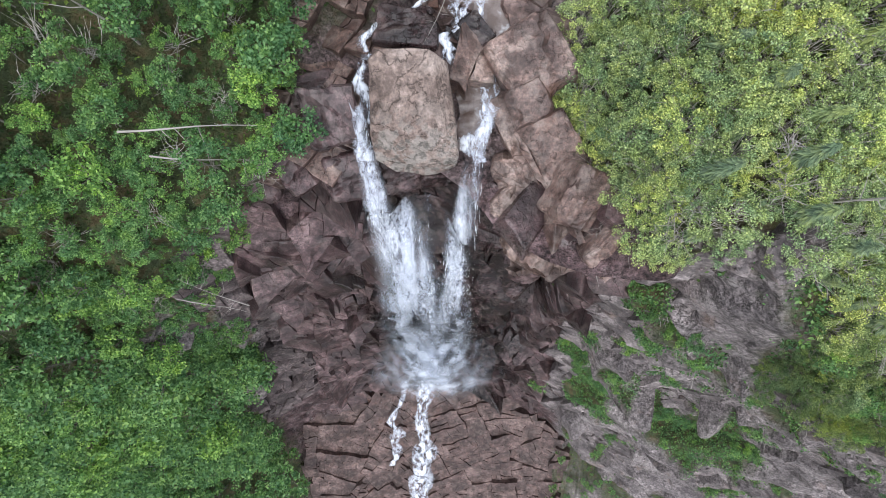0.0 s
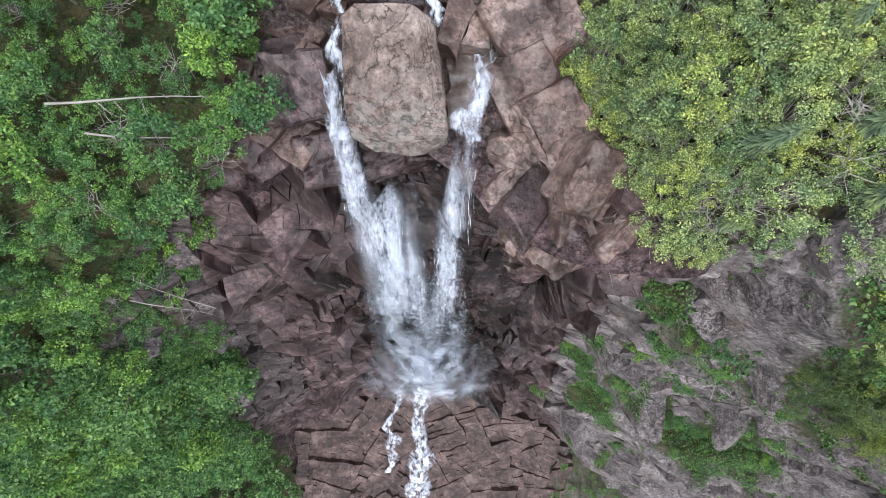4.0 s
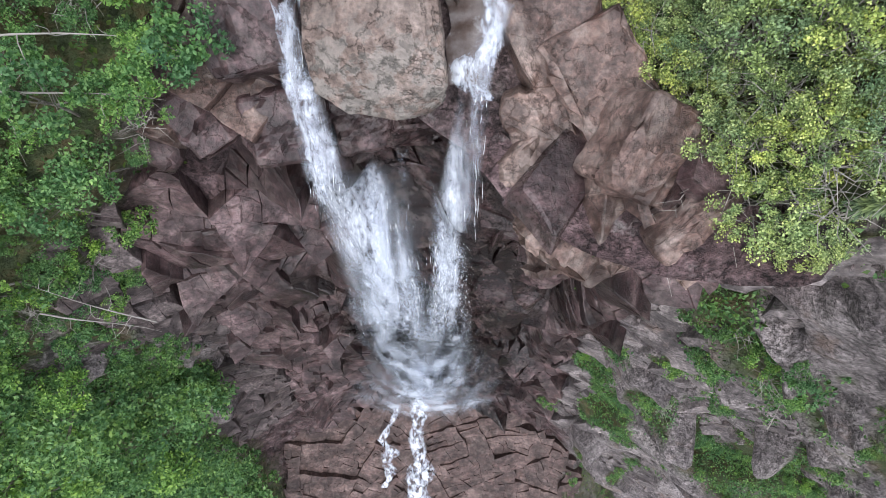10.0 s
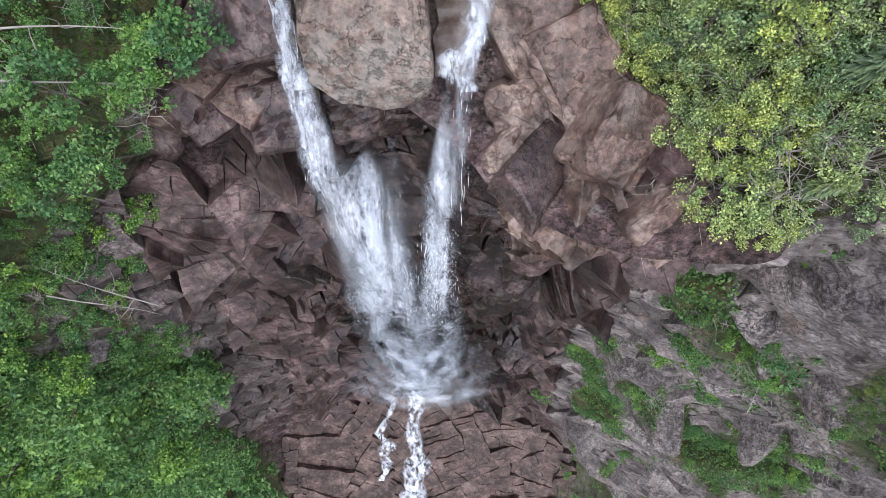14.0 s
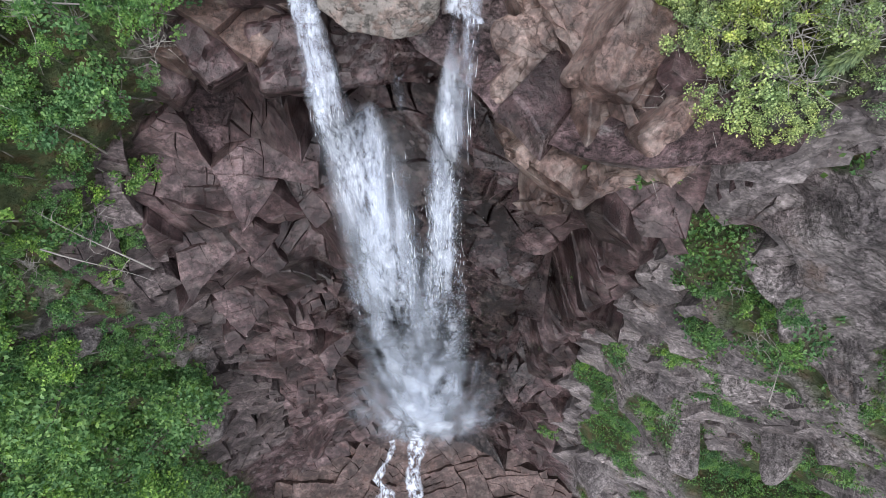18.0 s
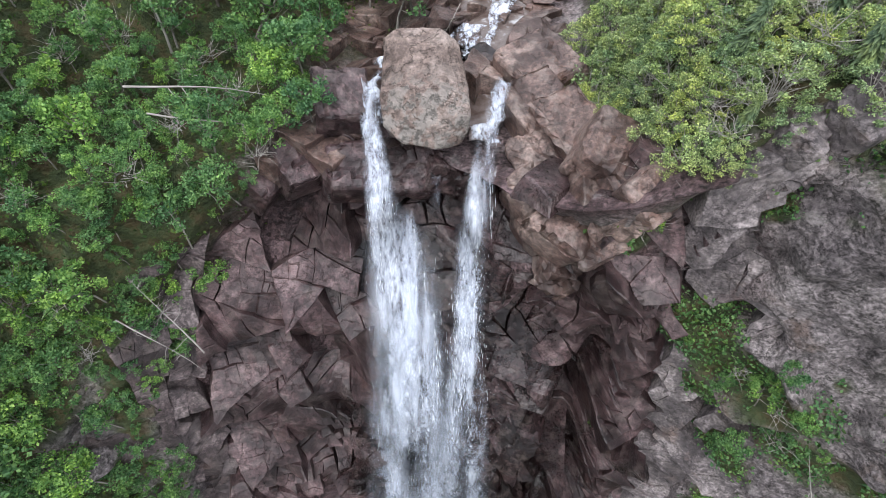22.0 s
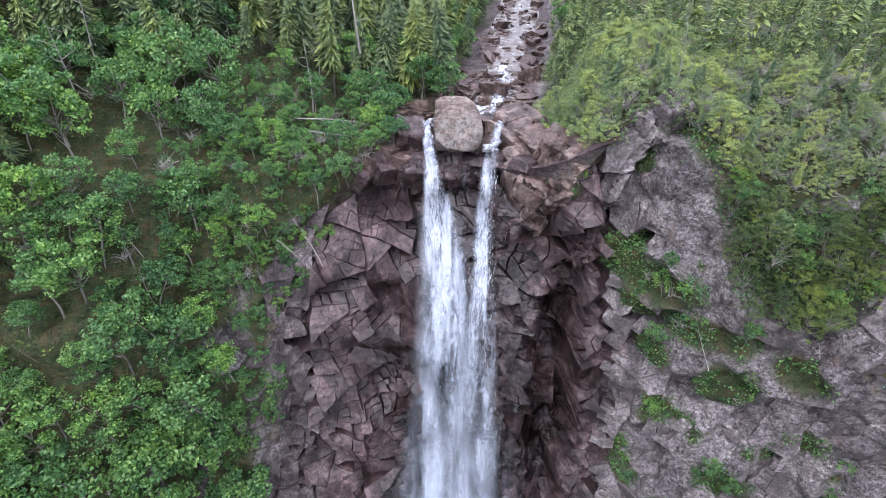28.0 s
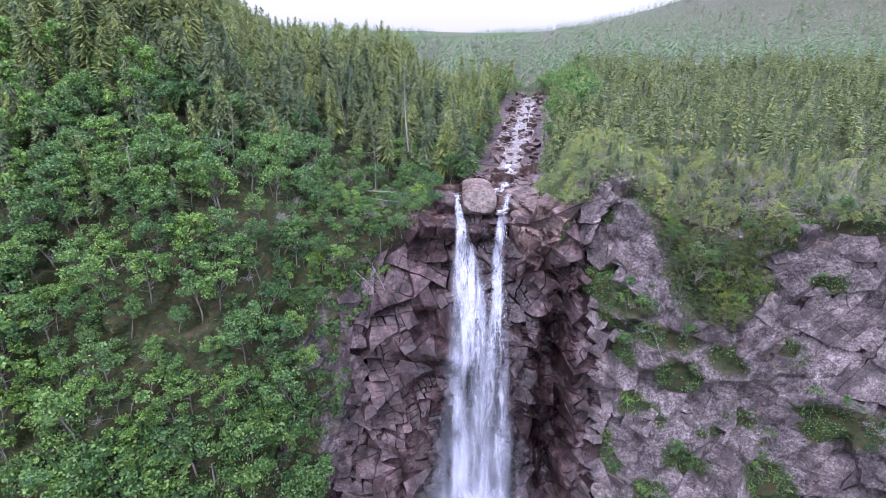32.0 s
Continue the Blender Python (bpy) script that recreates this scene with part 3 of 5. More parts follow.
# ---- broken rock slabs that make up the faces ----
def stoutness(poly):
    """1 for a disc, near 0 for a splinter."""
    e = np.roll(poly, -1, 0)
    return 2 * math.pi * abs((poly[:, 0] * e[:, 1] - poly[:, 1] * e[:, 0]).sum()) / np.linalg.norm(e - poly, axis=1).sum() ** 2


def fracture(lo, hi, piece, family, angle, seed, ragged=14):
    """Breaks a rectangle along two sets of joints, again and again, as rock breaks. angle(u, v) is the way the beds run, in degrees.
    Returns pieces as (centre, outline, family); the pieces of one family lie in one plane."""
    r = np.random.default_rng(seed)
    out, fam = [], [0]
    todo = [(np.array([(lo[0], lo[1]), (hi[0], lo[1]), (hi[0], hi[1]), (lo[0], hi[1])], float), None)]
    while todo:
        poly, kin = todo.pop()
        a, b = poly, np.roll(poly, -1, 0)
        cr = a[:, 0] * b[:, 1] - a[:, 1] * b[:, 0]
        area = abs(cr.sum()) / 2
        if area < 0.04:
            continue
        c = ((a + b) * cr[:, None]).sum(0) / (3 * cr.sum())
        if kin is None and area < family * math.exp(r.normal(0, 0.75)):
            fam[0] += 1
            kin = fam[0]
        if area < piece * math.exp(r.normal(-0.15, 1.0)):
            out.append((c, poly, kin if kin is not None else 0))
            continue
        d = poly - c
        t = radians(angle(c[0], c[1]))
        along, cross = np.array([math.cos(t), math.sin(t)]), np.array([-math.sin(t), math.cos(t)])
        span_a, span_c = np.ptp(d @ along), np.ptp(d @ cross)
        # a long piece snaps across its length, a stout one splits along the beds
        best = None
        for trial in range(4):
            turn = t + (math.pi / 2 + radians(r.normal(6, ragged)) if span_a > span_c * r.uniform(1.1, 2.0) else radians(r.normal(0, ragged)))
            n = np.array([-math.sin(turn), math.cos(turn)])
            side = d @ n - r.uniform(-0.2, 0.2) * np.ptp(d @ n)
            halves = []
            for sign in (1, -1):
                half = []
                for k in range(len(poly)):
                    m = (k + 1) % len(poly)
                    if sign * side[k] >= 0:
                        half.append(poly[k])
                    if side[k] * side[m] < 0:
                        half.append(poly[k] + (poly[m] - poly[k]) * (side[k] / (side[k] - side[m])))
                halves.append(np.array(half))
            if min(map(len, halves)) < 3:
                continue
            # stout halves break off sooner than slivers
            score = min(stoutness(h) for h in halves)
            if best is None or score > best[0]:
                best = (score, halves)
        if best:
            todo += [(h, kin) for h in best[1]]
    return out


def ragged_outline(poly, step):
    """The outline with its edges broken into short, crooked runs; neighbours share every crook."""
    e = np.roll(poly, -1, 0)
    out = []
    for a, b in zip(poly, e):
        k = int(np.clip(round(np.linalg.norm(b - a) / step), 1, 5))
        out.append(a + (b - a) * (np.arange(k) / k)[:, None])
    p = np.concatenate(out)
    u, v, o = p[:, 0], p[:, 1], 0 * p[:, 0]
    return p + np.stack([0.26 * N2(u, v, o, 1.5, 3) + 0.05 * N3(u, v, o, 0.3, 1), 0.26 * N2(u, v, o + 7, 1.5, 3) + 0.05 * N3(u, v, o + 7, 0.3, 1)], 1)


def slab(centre, poly, surface, proud, tilt, crack, deep, r, edge):
    """One rock slab: a chipped block on the surface, its front proud, tilted and uneven."""
    p = ragged_outline(poly, 0.5)
    d = p - centre
    size = np.linalg.norm(d, axis=1).mean()
    k = len(p)
    chip = edge * r.uniform(0.5, 2.2, k)
    rings = [centre + d * (1 - crack / size), centre + d * (1 - (crack + chip) / size)[:, None], centre + d * 0.55 + r.normal(0, 0.05 * size, (k, 2))]
    flat = np.concatenate(rings + [centre[None]])
    at, nor = surface(flat[:, 0], flat[:, 1])
    nor = nor[-1]
    lift = proud + (flat - centre) @ tilt
    lift[:k] -= chip * r.uniform(0.6, 1.5, k)
    # flat-topped flakes have come off the face here and there
    rough = N1(flat[:, 0] * 1.3, flat[:, 1] * 1.3, 0 * lift + proud, 0.9, 2)
    lift += 0.06 * rough + 0.09 * size * np.round(1.4 * N2(flat[:, 0], flat[:, 1], 0 * lift + 3, 1.2, 2)) * 0.5
    front = at + nor * lift[:, None]
    v = np.concatenate([at[:k] - nor * deep, front])
    i = np.arange(k)
    j = (i + 1) % k
    f = []
    for n in range(3):
        f += [np.stack([i + n * k, j + n * k, j + n * k + k], 1), np.stack([i + n * k, j + n * k + k, i + n * k + k], 1)]
    f.append(np.stack([i + 3 * k, j + 3 * k, i * 0 + 4 * k], 1))
    return v, np.concatenate(f)


def surface_normal(fn, u, v):
    e = 0.25
    p = fn(u, v)
    a, b = fn(u + e, v) - fn(u - e, v), fn(u, v + e) - fn(u, v - e)
    return p, unit(np.cross(a, b))


GRID_Y = face_y(np.arange(-64, 64.01, 0.25)[:, None], np.arange(-2, 72.01, 0.25)[None])


def quick_y(u, v):
    """face_y from a table."""
    a, b = np.clip((u + 64) * 4, 0, GRID_Y.shape[0] - 2), np.clip((v + 2) * 4, 0, GRID_Y.shape[1] - 2)
    i, j = a.astype(int), b.astype(int)
    a, b = a - i, b - j
    return (GRID_Y[i, j] * (1 - a) + GRID_Y[i + 1, j] * a) * (1 - b) + (GRID_Y[i, j + 1] * (1 - a) + GRID_Y[i + 1, j + 1] * a) * b


def wall_fn(u, v):
    return np.stack([u, quick_y(u, v), v], -1)


def top_fn(u, v):
    return np.stack([u, v, top_z(u, v)], -1)


def floor_fn(u, v):
    return np.stack([u, v, np.where(v > y_0(u), 0.4 * (v - y_0(u)), floor_z(u, v))], -1)


def run_fn(u, v):
    z = np.where(v > y_0(u), 2.15 * (v - y_0(u)), floor_z(u, v))
    return np.stack([u, v, z], -1)


def lay_slabs(name, cells, fn, parent, choose, keep, proud, tilt_mean, tilt_dev, crack, deep, seed, mat, mat_rest, rest_label, coarse=0.0, calm=None, loose=0.25, edge=0.045):
    """Slabs over a face: those that choose() picks are parts of it, the rest one joined mesh."""
    r = np.random.default_rng(seed)
    rest = []
    made = 0
    kin = {}
    for c, poly, family in cells:
        if family not in kin:
            kin[family] = (c, r.uniform(-1, 1), np.array([r.normal(tilt_mean[0], tilt_dev), r.normal(tilt_mean[1], tilt_dev)]))
        if not keep(c[0], c[1], r):
            continue
        heart, level, lean = kin[family]
        big = coarse * level + float(lean @ (c - heart))
        free = 1.0 if r.random() < loose else 0.12
        worn = edge if free == 1.0 else edge * 0.4
        t = lean + r.normal(0, 0.2, 2) * free
        if calm and calm(c[0], c[1]):
            big, t = big * 0.3 - 0.35, t * 0.5
        v, f = slab(c, poly, lambda a, b: surface_normal(fn, a, b), proud * free * r.uniform(-1.0, 1.0) + big, t, crack * r.uniform(0.3, 1.8), deep, r, worn)
        if choose(c[0], c[1]) and made < 300:
            part(name, mesh_from(name, v, f, mat), parent)
            made += 1
        else:
            rest.append((v, f))
    if rest:
        tagged(new(name + "_field", mesh_from(name + "_field", *join(rest), mat_rest)), rest_label, "rock", kind="stuff")


def beds(x, z):
    """How the beds dip across the gorge."""
    return float(np.interp(x, [-13, -8, -4, 1, 4, 9], [-8, 18, 24, -10, -38, -50])) + (26 if z > 54 and x < -3 else 0) * -1.6


def gorge_left(z):
    """Where the brown rock ends against the dark grey cliff."""
    return float(np.interp(z, [0, 20, 35, 50, 56, 60, 64], [-18, -15.2, -13.4, -12.8, -11.6, -9.0, -7.5]))


def gorge_right(z):
    """Where the brown rock ends against the grey side cliff."""
    return 8.8 + 0.11 * min(60 - z, 18) + 0.1 * max(35 - z, 0)


GORGE_CELLS = fracture((-24, 1), (13.5, 64), 1.35, 8.0, beds, 11, 14)
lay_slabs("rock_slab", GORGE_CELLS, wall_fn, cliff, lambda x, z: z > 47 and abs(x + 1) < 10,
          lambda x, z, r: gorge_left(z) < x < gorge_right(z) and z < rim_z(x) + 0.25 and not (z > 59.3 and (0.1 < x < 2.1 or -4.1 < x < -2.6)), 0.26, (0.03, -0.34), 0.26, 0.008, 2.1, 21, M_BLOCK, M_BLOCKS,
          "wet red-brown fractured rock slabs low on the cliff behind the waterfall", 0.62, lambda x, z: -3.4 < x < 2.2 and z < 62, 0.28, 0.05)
TOP_CELLS = fracture((-9, 1.0), (9, 24), 0.9, 8.0, lambda x, y: 60, 12, 10)
lay_slabs("rock_slab", TOP_CELLS, top_fn, ground, lambda x, y: True,
          lambda x, y, r: y > rim_y(x) - 0.2 and -7.5 + 0.28 * max(y - 8, 0) < x < 6.2 - 0.25 * min(max(y - 3, 0), 8) + 0.2 * max(y - 8, 0) and (abs(x - stream_x(y)) > 1.0 or r.random() < 0.6) and not (-4.2 < x < 1.0 and 4.2 < y < 10.0) and not (0.5 < x < 2.9 and y < 8.2), 0.3, (0.0, -0.2), 0.2, 0.012, 1.4, 22, M_BANK, M_BANK, "", 0.4, None, 0.35, 0.05)
FLOOR_CELLS = fracture((-26, -56), (22, -13), 2.2, 16.0, lambda x, y: 28 - 2.5 * x, 13)
lay_slabs("rock_slab", FLOOR_CELLS, floor_fn, ravine_floor, lambda x, y: y > -34 and abs(x + 3) < 13,
          lambda x, y, r: -22 < x < 19 and y < y_0(x) + 2.5 * r.random(), 0.12, (0.0, 0.05), 0.07, 0.006, 1.5, 23, M_FLOOR, M_FLOORS,
          "brown broken rock slabs on the ravine floor downstream", 0.14, lambda x, y: abs(x + 4) < 2.5, 0.15, 0.035)
M_SIDE = make_rock_material("grey_cliff_rock", GREY, 0.7, False, "World", 0.12, 1.0, 0.12)
M_SIDES = make_rock_material("grey_cliff_rubble", GREY, 0.7, True, "World", 0.12, 1.0, 0.12)
DUSK = ((0.042, 0.032, 0.033), (0.088, 0.069, 0.07), (0.16, 0.133, 0.133))
M_LEFT = make_rock_material("dark_grey_cliff_rock", DUSK, 0.6, False, "World", 0.15)
_gx, _gz = np.meshgrid(np.arange(8, 46, 0.5), np.arange(8, 70, 0.5), indexing="ij")
BARE_SIDE = greenery(_gx, face_y(_gx, _gz), _gz, np.zeros(_gx.shape, bool)) < 0.3
SIDE_CELLS = fracture((8.2, 10), (44, 65), 1.6, 9.0, lambda x, z: 58 + 30 * float(N1(np.array([x]), np.array([z]), np.array([0.0]), 7.0, 2)[0]), 14, 20)
lay_slabs("cliff_slab", SIDE_CELLS, wall_fn, cliff, lambda x, z: x < 36 and z > 36,
          lambda x, z, r: x > gorge_right(z) + 0.4 and z < rim_z(x) - (1.3 if x < 16 else 1.6) and r.random() < 0.93 and BARE_SIDE[int((x - 8) * 2), int((z - 8) * 2)],
          0.1, (0.0, -0.06), 0.08, 0.002, 1.2, 24, M_SIDE, M_SIDES, "grey weathered cliff rock slabs far down the ravine side", 0.16, None, 0.3, 0.03)
LEFT_CELLS = fracture((-24, 14), (-9, 60), 1.0, 7.0, lambda x, z: 70 + 30 * float(N1(np.array([x]), np.array([z]), np.array([5.0]), 6.0, 2)[0]), 15, 20)
lay_slabs("cliff_slab", LEFT_CELLS, wall_fn, cliff, lambda x, z: True,
          lambda x, z, r: left_edge(z) - 3.5 < x < gorge_left(z) and z < 58 and r.random() < 0.85, 0.16, (0.0, -0.1), 0.1, 0.004, 1.0, 25, M_LEFT, M_LEFT, "", 0.22, None, 0.2, 0.03)


# ---- boulders ----
def boulder_mesh(name, size, seed, mat, cuts=4, jag=0.05, points=11):
    """A rounded angular rock: the hull of random points, bevelled, subdivided and roughened."""
    r = np.random.default_rng(seed)
    bm = bmesh.new()
    for s in unit(r.normal(0, 1, (points, 3))):
        p = s / max(abs(s)) ** 0.9
        bm.verts.new(Vector(p * np.array(size) / 2 * r.uniform(0.85, 1.05)))
    res = bmesh.ops.convex_hull(bm, input=bm.verts)
    bmesh.ops.delete(bm, geom=[e for e in res["geom_interior"] if isinstance(e, bmesh.types.BMVert)], context="VERTS")
    bmesh.ops.dissolve_limit(bm, angle_limit=radians(14), verts=bm.verts, edges=bm.edges)
    bmesh.ops.bevel(bm, geom=list(bm.edges), offset=min(size) * 0.02, segments=1, affect="EDGES")
    bmesh.ops.triangulate(bm, faces=bm.faces)
    if cuts:
        bmesh.ops.subdivide_edges(bm, edges=bm.edges, cuts=cuts, use_grid_fill=True)
        bm.normal_update()
        for v in bm.verts:
            h = noise.fractal(v.co * (2.2 / min(size)) + Vector((seed, 0, 0)), 1.0, 2.1, 4)
            v.co += v.normal * h * jag * min(size)
    me = bpy.data.meshes.new(name)
    bm.to_mesh(me)
    bm.free()
    me.materials.append(mat)
    return me


def big_boulder():
    """The great block wedged in the lip of the fall: flat faces, worn edges."""
    bm = bmesh.new()
    corners = [(-2.96, 8.5, 64.25), (-2.4, 8.85, 64.55), (-0.6, 8.85, 64.55), (0.2, 8.45, 64.1), (-3.0, 5.9, 63.5), (-1.9, 5.5, 63.85), (-0.4, 5.45, 63.9), (0.55, 5.3, 63.6), (0.66, 4.75, 63.25), (0.5, 4.6, 62.5), (-2.85, 4.8, 62.6),
               (-2.0, 4.45, 62.05), (-0.75, 4.25, 61.85), (0.2, 4.55, 61.95), (-3.1, 8.4, 61.3), (0.3, 8.3, 61.3), (0.3, 5.7, 61.2), (-2.8, 5.9, 61.2)]
    corners = [(x + 1.3, y - 6.6, z - 62.6) for x, y, z in corners]
    for p in corners:
        bm.verts.new(p)
    res = bmesh.ops.convex_hull(bm, input=bm.verts)
    bmesh.ops.delete(bm, geom=[e for e in res["geom_interior"] if isinstance(e, bmesh.types.BMVert)], context="VERTS")
    bmesh.ops.dissolve_limit(bm, angle_limit=radians(6), verts=bm.verts, edges=bm.edges)
    bmesh.ops.bevel(bm, geom=list(bm.edges), offset=0.045, segments=1, affect="EDGES")
    bmesh.ops.triangulate(bm, faces=bm.faces)
    for cuts in (2, 2):
        bmesh.ops.subdivide_edges(bm, edges=[e for e in bm.edges if e.calc_length() > 0.22], cuts=cuts, use_grid_fill=True)
        bmesh.ops.triangulate(bm, faces=bm.faces)
    bm.normal_update()
    for v in bm.verts:
        h = noise.fractal(v.co * 1.3, 0.9, 2.1, 5)
        step = 0.05 if noise.noise(v.co * 0.8 + Vector((4, 0, 0))) > 0.12 else 0.0
        v.co += v.normal * (h * 0.035 + step)
    me = bpy.data.meshes.new("boulder")
    bm.to_mesh(me)
    bm.free()
    me.materials.append(M_BOULDER)
    ob = tagged(new("boulder", me), "large pale grey-brown angular boulder wedged in the lip of the waterfall", "boulder")
    ob.matrix_world = pose(-1.3, 6.6, 62.6)
    return ob


big_boulder()

def block_mesh(name, size, seed, mat):
    """A squarish joint block with chipped corners, worn edges and a rough skin."""
    r = np.random.default_rng(seed)
    bm = bmesh.new()
    for sx in (-1, 1):
        for sy in (-1, 1):
            for sz in (-1, 1):
                s = np.array([sx, sy, sz], float)
                for k in range(2):
                    cut = np.ones(3)
                    cut[r.integers(3)] -= r.uniform(0.02, 0.3)
                    bm.verts.new(Vector(s * cut * np.array(size) / 2 * r.uniform(0.93, 1.06, 3)))
    res = bmesh.ops.convex_hull(bm, input=bm.verts)
    bmesh.ops.delete(bm, geom=[e for e in res["geom_interior"] if isinstance(e, bmesh.types.BMVert)], context="VERTS")
    bmesh.ops.dissolve_limit(bm, angle_limit=radians(9), verts=bm.verts, edges=bm.edges)
    bmesh.ops.bevel(bm, geom=list(bm.edges), offset=0.035, segments=1, affect="EDGES")
    bmesh.ops.triangulate(bm, faces=bm.faces)
    for cuts in (2, 2):
        bmesh.ops.subdivide_edges(bm, edges=[e for e in bm.edges if e.calc_length() > 0.16], cuts=cuts, use_grid_fill=True)
        bmesh.ops.triangulate(bm, faces=bm.faces)
    bm.normal_update()
    joints = [(Vector(unit(r.normal(0, 1, 3) * np.array([1, 1, 0.35]))), r.normal(0, 0.22) * min(size), r.choice([-1, 1]) * r.uniform(0.05, 0.13)) for k in range(5)]
    for v in bm.verts:
        # joints: the rock steps back on one side, with an open crack along the line
        off = 0.0
        for way, far, rise in joints:
            d = v.co.dot(way) - far + 0.12 * noise.noise(v.co * 1.4)
            off += rise if d > 0 else 0.0
            off -= 0.07 * max(0.0, 1 - abs(d) / 0.05)
        v.co += v.normal * off
    bm.normal_update()
    for v in bm.verts:
        q = v.co * 1.1 + Vector((seed * 3.1, 0, 0))
        step = 0.035 if noise.noise(q * 0.9 + Vector((4, 0, 0))) > 0.1 else 0.0
        v.co += v.normal * (noise.fractal(q, 0.9, 2.1, 5) * 0.018 + step)
    me = bpy.data.meshes.new(name)
    bm.to_mesh(me)
    bm.free()
    me.materials.append(mat)
    return me


for k, (x, y, z, sx, sy, sz, lean, tip, turn) in enumerate([(3.7, 6.9, 62.0, 2.1, 2.3, 2.4, 14, -14, 22), (3.6, 4.6, 61.2, 1.7, 1.9, 2.4, 24, -20, 12), (4.9, 5.4, 62.3, 1.9, 2.9, 2.2, 16, -10, 28), (4.5, 3.3, 60.8, 1.8, 2.0, 2.6, 26, -8, 18), (3.5, 2.5, 59.6, 1.4, 1.5, 2.3, 32, -14, 34), (5.2, 1.9, 60.2, 1.6, 1.7, 2.4, 30, 6, 8),
                                                            (4.0, 9.2, 62.6, 2.3, 2.6, 1.8, 6, -10, 30), (-5.05, 6.7, 62.5, 2.5, 3.2, 2.5, 14, 8, 10), (-6.2, 6.6, 60.8, 1.6, 1.4, 1.8, 16, 14, -10), (-5.6, 8.3, 61.6, 2.6, 2.0, 1.6, 6, 8, 15), (-1.6, 10.8, 62.3, 3.0, 2.0, 1.6, 4, 0, -8), (1.3, 10.6, 62.2, 1.7, 2.0, 1.5, 4, -6, 35)]):
    tan = k < 7
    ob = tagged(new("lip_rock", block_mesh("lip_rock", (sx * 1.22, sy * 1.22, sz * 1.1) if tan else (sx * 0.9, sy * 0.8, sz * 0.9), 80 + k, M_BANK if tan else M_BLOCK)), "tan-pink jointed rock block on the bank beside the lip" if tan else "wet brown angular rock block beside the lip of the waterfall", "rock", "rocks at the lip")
    ob.matrix_world = pose(x, y, z - 0.6, lean, tip, turn)

for x, y, z, size, turn in ((12.1, 1.0, 66.1, (1.8, 1.6, 1.7), 25), (10.6, 0.9, 65.6, (1.5, 1.4, 1.3), 60), (24.6, -8.8, 65.0, (3.0, 2.0, 2.0), 15)):
    ob = tagged(new("rim_rock", block_mesh("rim_rock", size, int(10 * x), M_SIDE)), "pale grey weathered rock knob on the cliff rim", "rock", "rocks on the rim")
    ob.matrix_world = pose(x, y, z, 18, -12, turn)

LIP_BLOCKS = [(-4.3, 4.7, 60.5, 1.9), (-6.6, 5.2, 60.5, 2.0), (-8.4, 4.9, 60.0, 1.8), (-7.6, 6.6, 61.2, 1.9), (-0.6, 5.2, 60.3, 2.0), (-2.0, 5.0, 60.0, 1.6), (3.5, 3.6, 61.0, 1.8),
              (4.3, 2.0, 60.8, 2.0), (5.2, 1.9, 61.8, 2.0), (6.2, 1.5, 62.3, 2.1), (5.7, 1.1, 60.4, 1.8), (7.2, 1.2, 63.0, 1.8), (5.8, 3.2, 63.0, 2.1), (4.3, 1.0, 59.0, 1.6)]
for k, (x, y, z, size) in enumerate(LIP_BLOCKS):
    tan = x > 2
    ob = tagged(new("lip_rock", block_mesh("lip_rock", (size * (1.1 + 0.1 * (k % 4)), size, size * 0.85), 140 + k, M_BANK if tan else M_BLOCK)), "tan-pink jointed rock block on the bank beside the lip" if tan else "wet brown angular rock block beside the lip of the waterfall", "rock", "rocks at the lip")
    ob.matrix_world = pose(x, y, z - 0.4, 24 + 3 * (k % 3), (-12 if tan else 8), 15 + 23 * (k % 5))

# smaller rocks in the stream bed and at the foot of the fall
ROCKS = [boulder_mesh("stream_rock", (1.0, 0.8 + 0.04 * k, 0.55 + 0.03 * k), 40 + k, M_STREAMROCK, 1, 0.05) for k in range(8)]
r_rock = np.random.default_rng(5)
for k in range(290):
    y = 9 + 75 * r_rock.random() ** 1.25
    w = 3.3
    x = stream_x(y) + r_rock.uniform(-w, w)
    s = r_rock.uniform(0.45, 1.0) * r_rock.uniform(0.8, 2.1) * (1.25 if abs(x - stream_x(y)) > 1.6 else 0.75)
    ob = tagged(new("stream_rock", ROCKS[k % 8]), "pinkish-brown broken rock in the shallow stream bed", "rock", "rocks in the stream")
    ob.matrix_world = pose(x, y, float(top_z(np.array([x]), np.array([y]))[0]) + 0.1 * s, r_rock.uniform(-15, 15), r_rock.uniform(-15, 15), r_rock.uniform(0, 360)) @ Matrix.Scale(s, 4)


# ---- water ----
LEFT_Z = [1.5, 10, 30, 40, 48, 53, 57, 60, 61.8, 62.8]
LEFT_X = [-2.5, -2.4, -2.2, -2.2, -2.0, -2.1, -2.6, -3.05, -3.5, -3.7]
LEFT_W = [0.8, 1.3, 2.5, 2.3, 1.75, 1.45, 1.1, 0.62, 0.36, 0.26]
RIGHT_X = [-0.2, 0.3, 0.7, 0.7, 0.7, 0.65, 0.75, 0.95, 1.5, 2.3]
RIGHT_W = [0.8, 1.2, 1.8, 1.6, 1.2, 0.85, 0.65, 0.5, 0.36, 0.3]


def fall_y(x, z, off):
    """The water leaps clear of the face below the lip; above it, it runs back along the stream bed."""
    y = face_y(x, np.minimum(z, 60.5)) - 0.7 * np.exp(-((z - 59.8) / 1.4) ** 2)
    lip = smoothstep(60.0, 61.8, z)
    return (y - off) * (1 - lip) + (5.0 + 2.1 * smoothstep(61.5, 62.8, z) - 0.2 * off) * lip


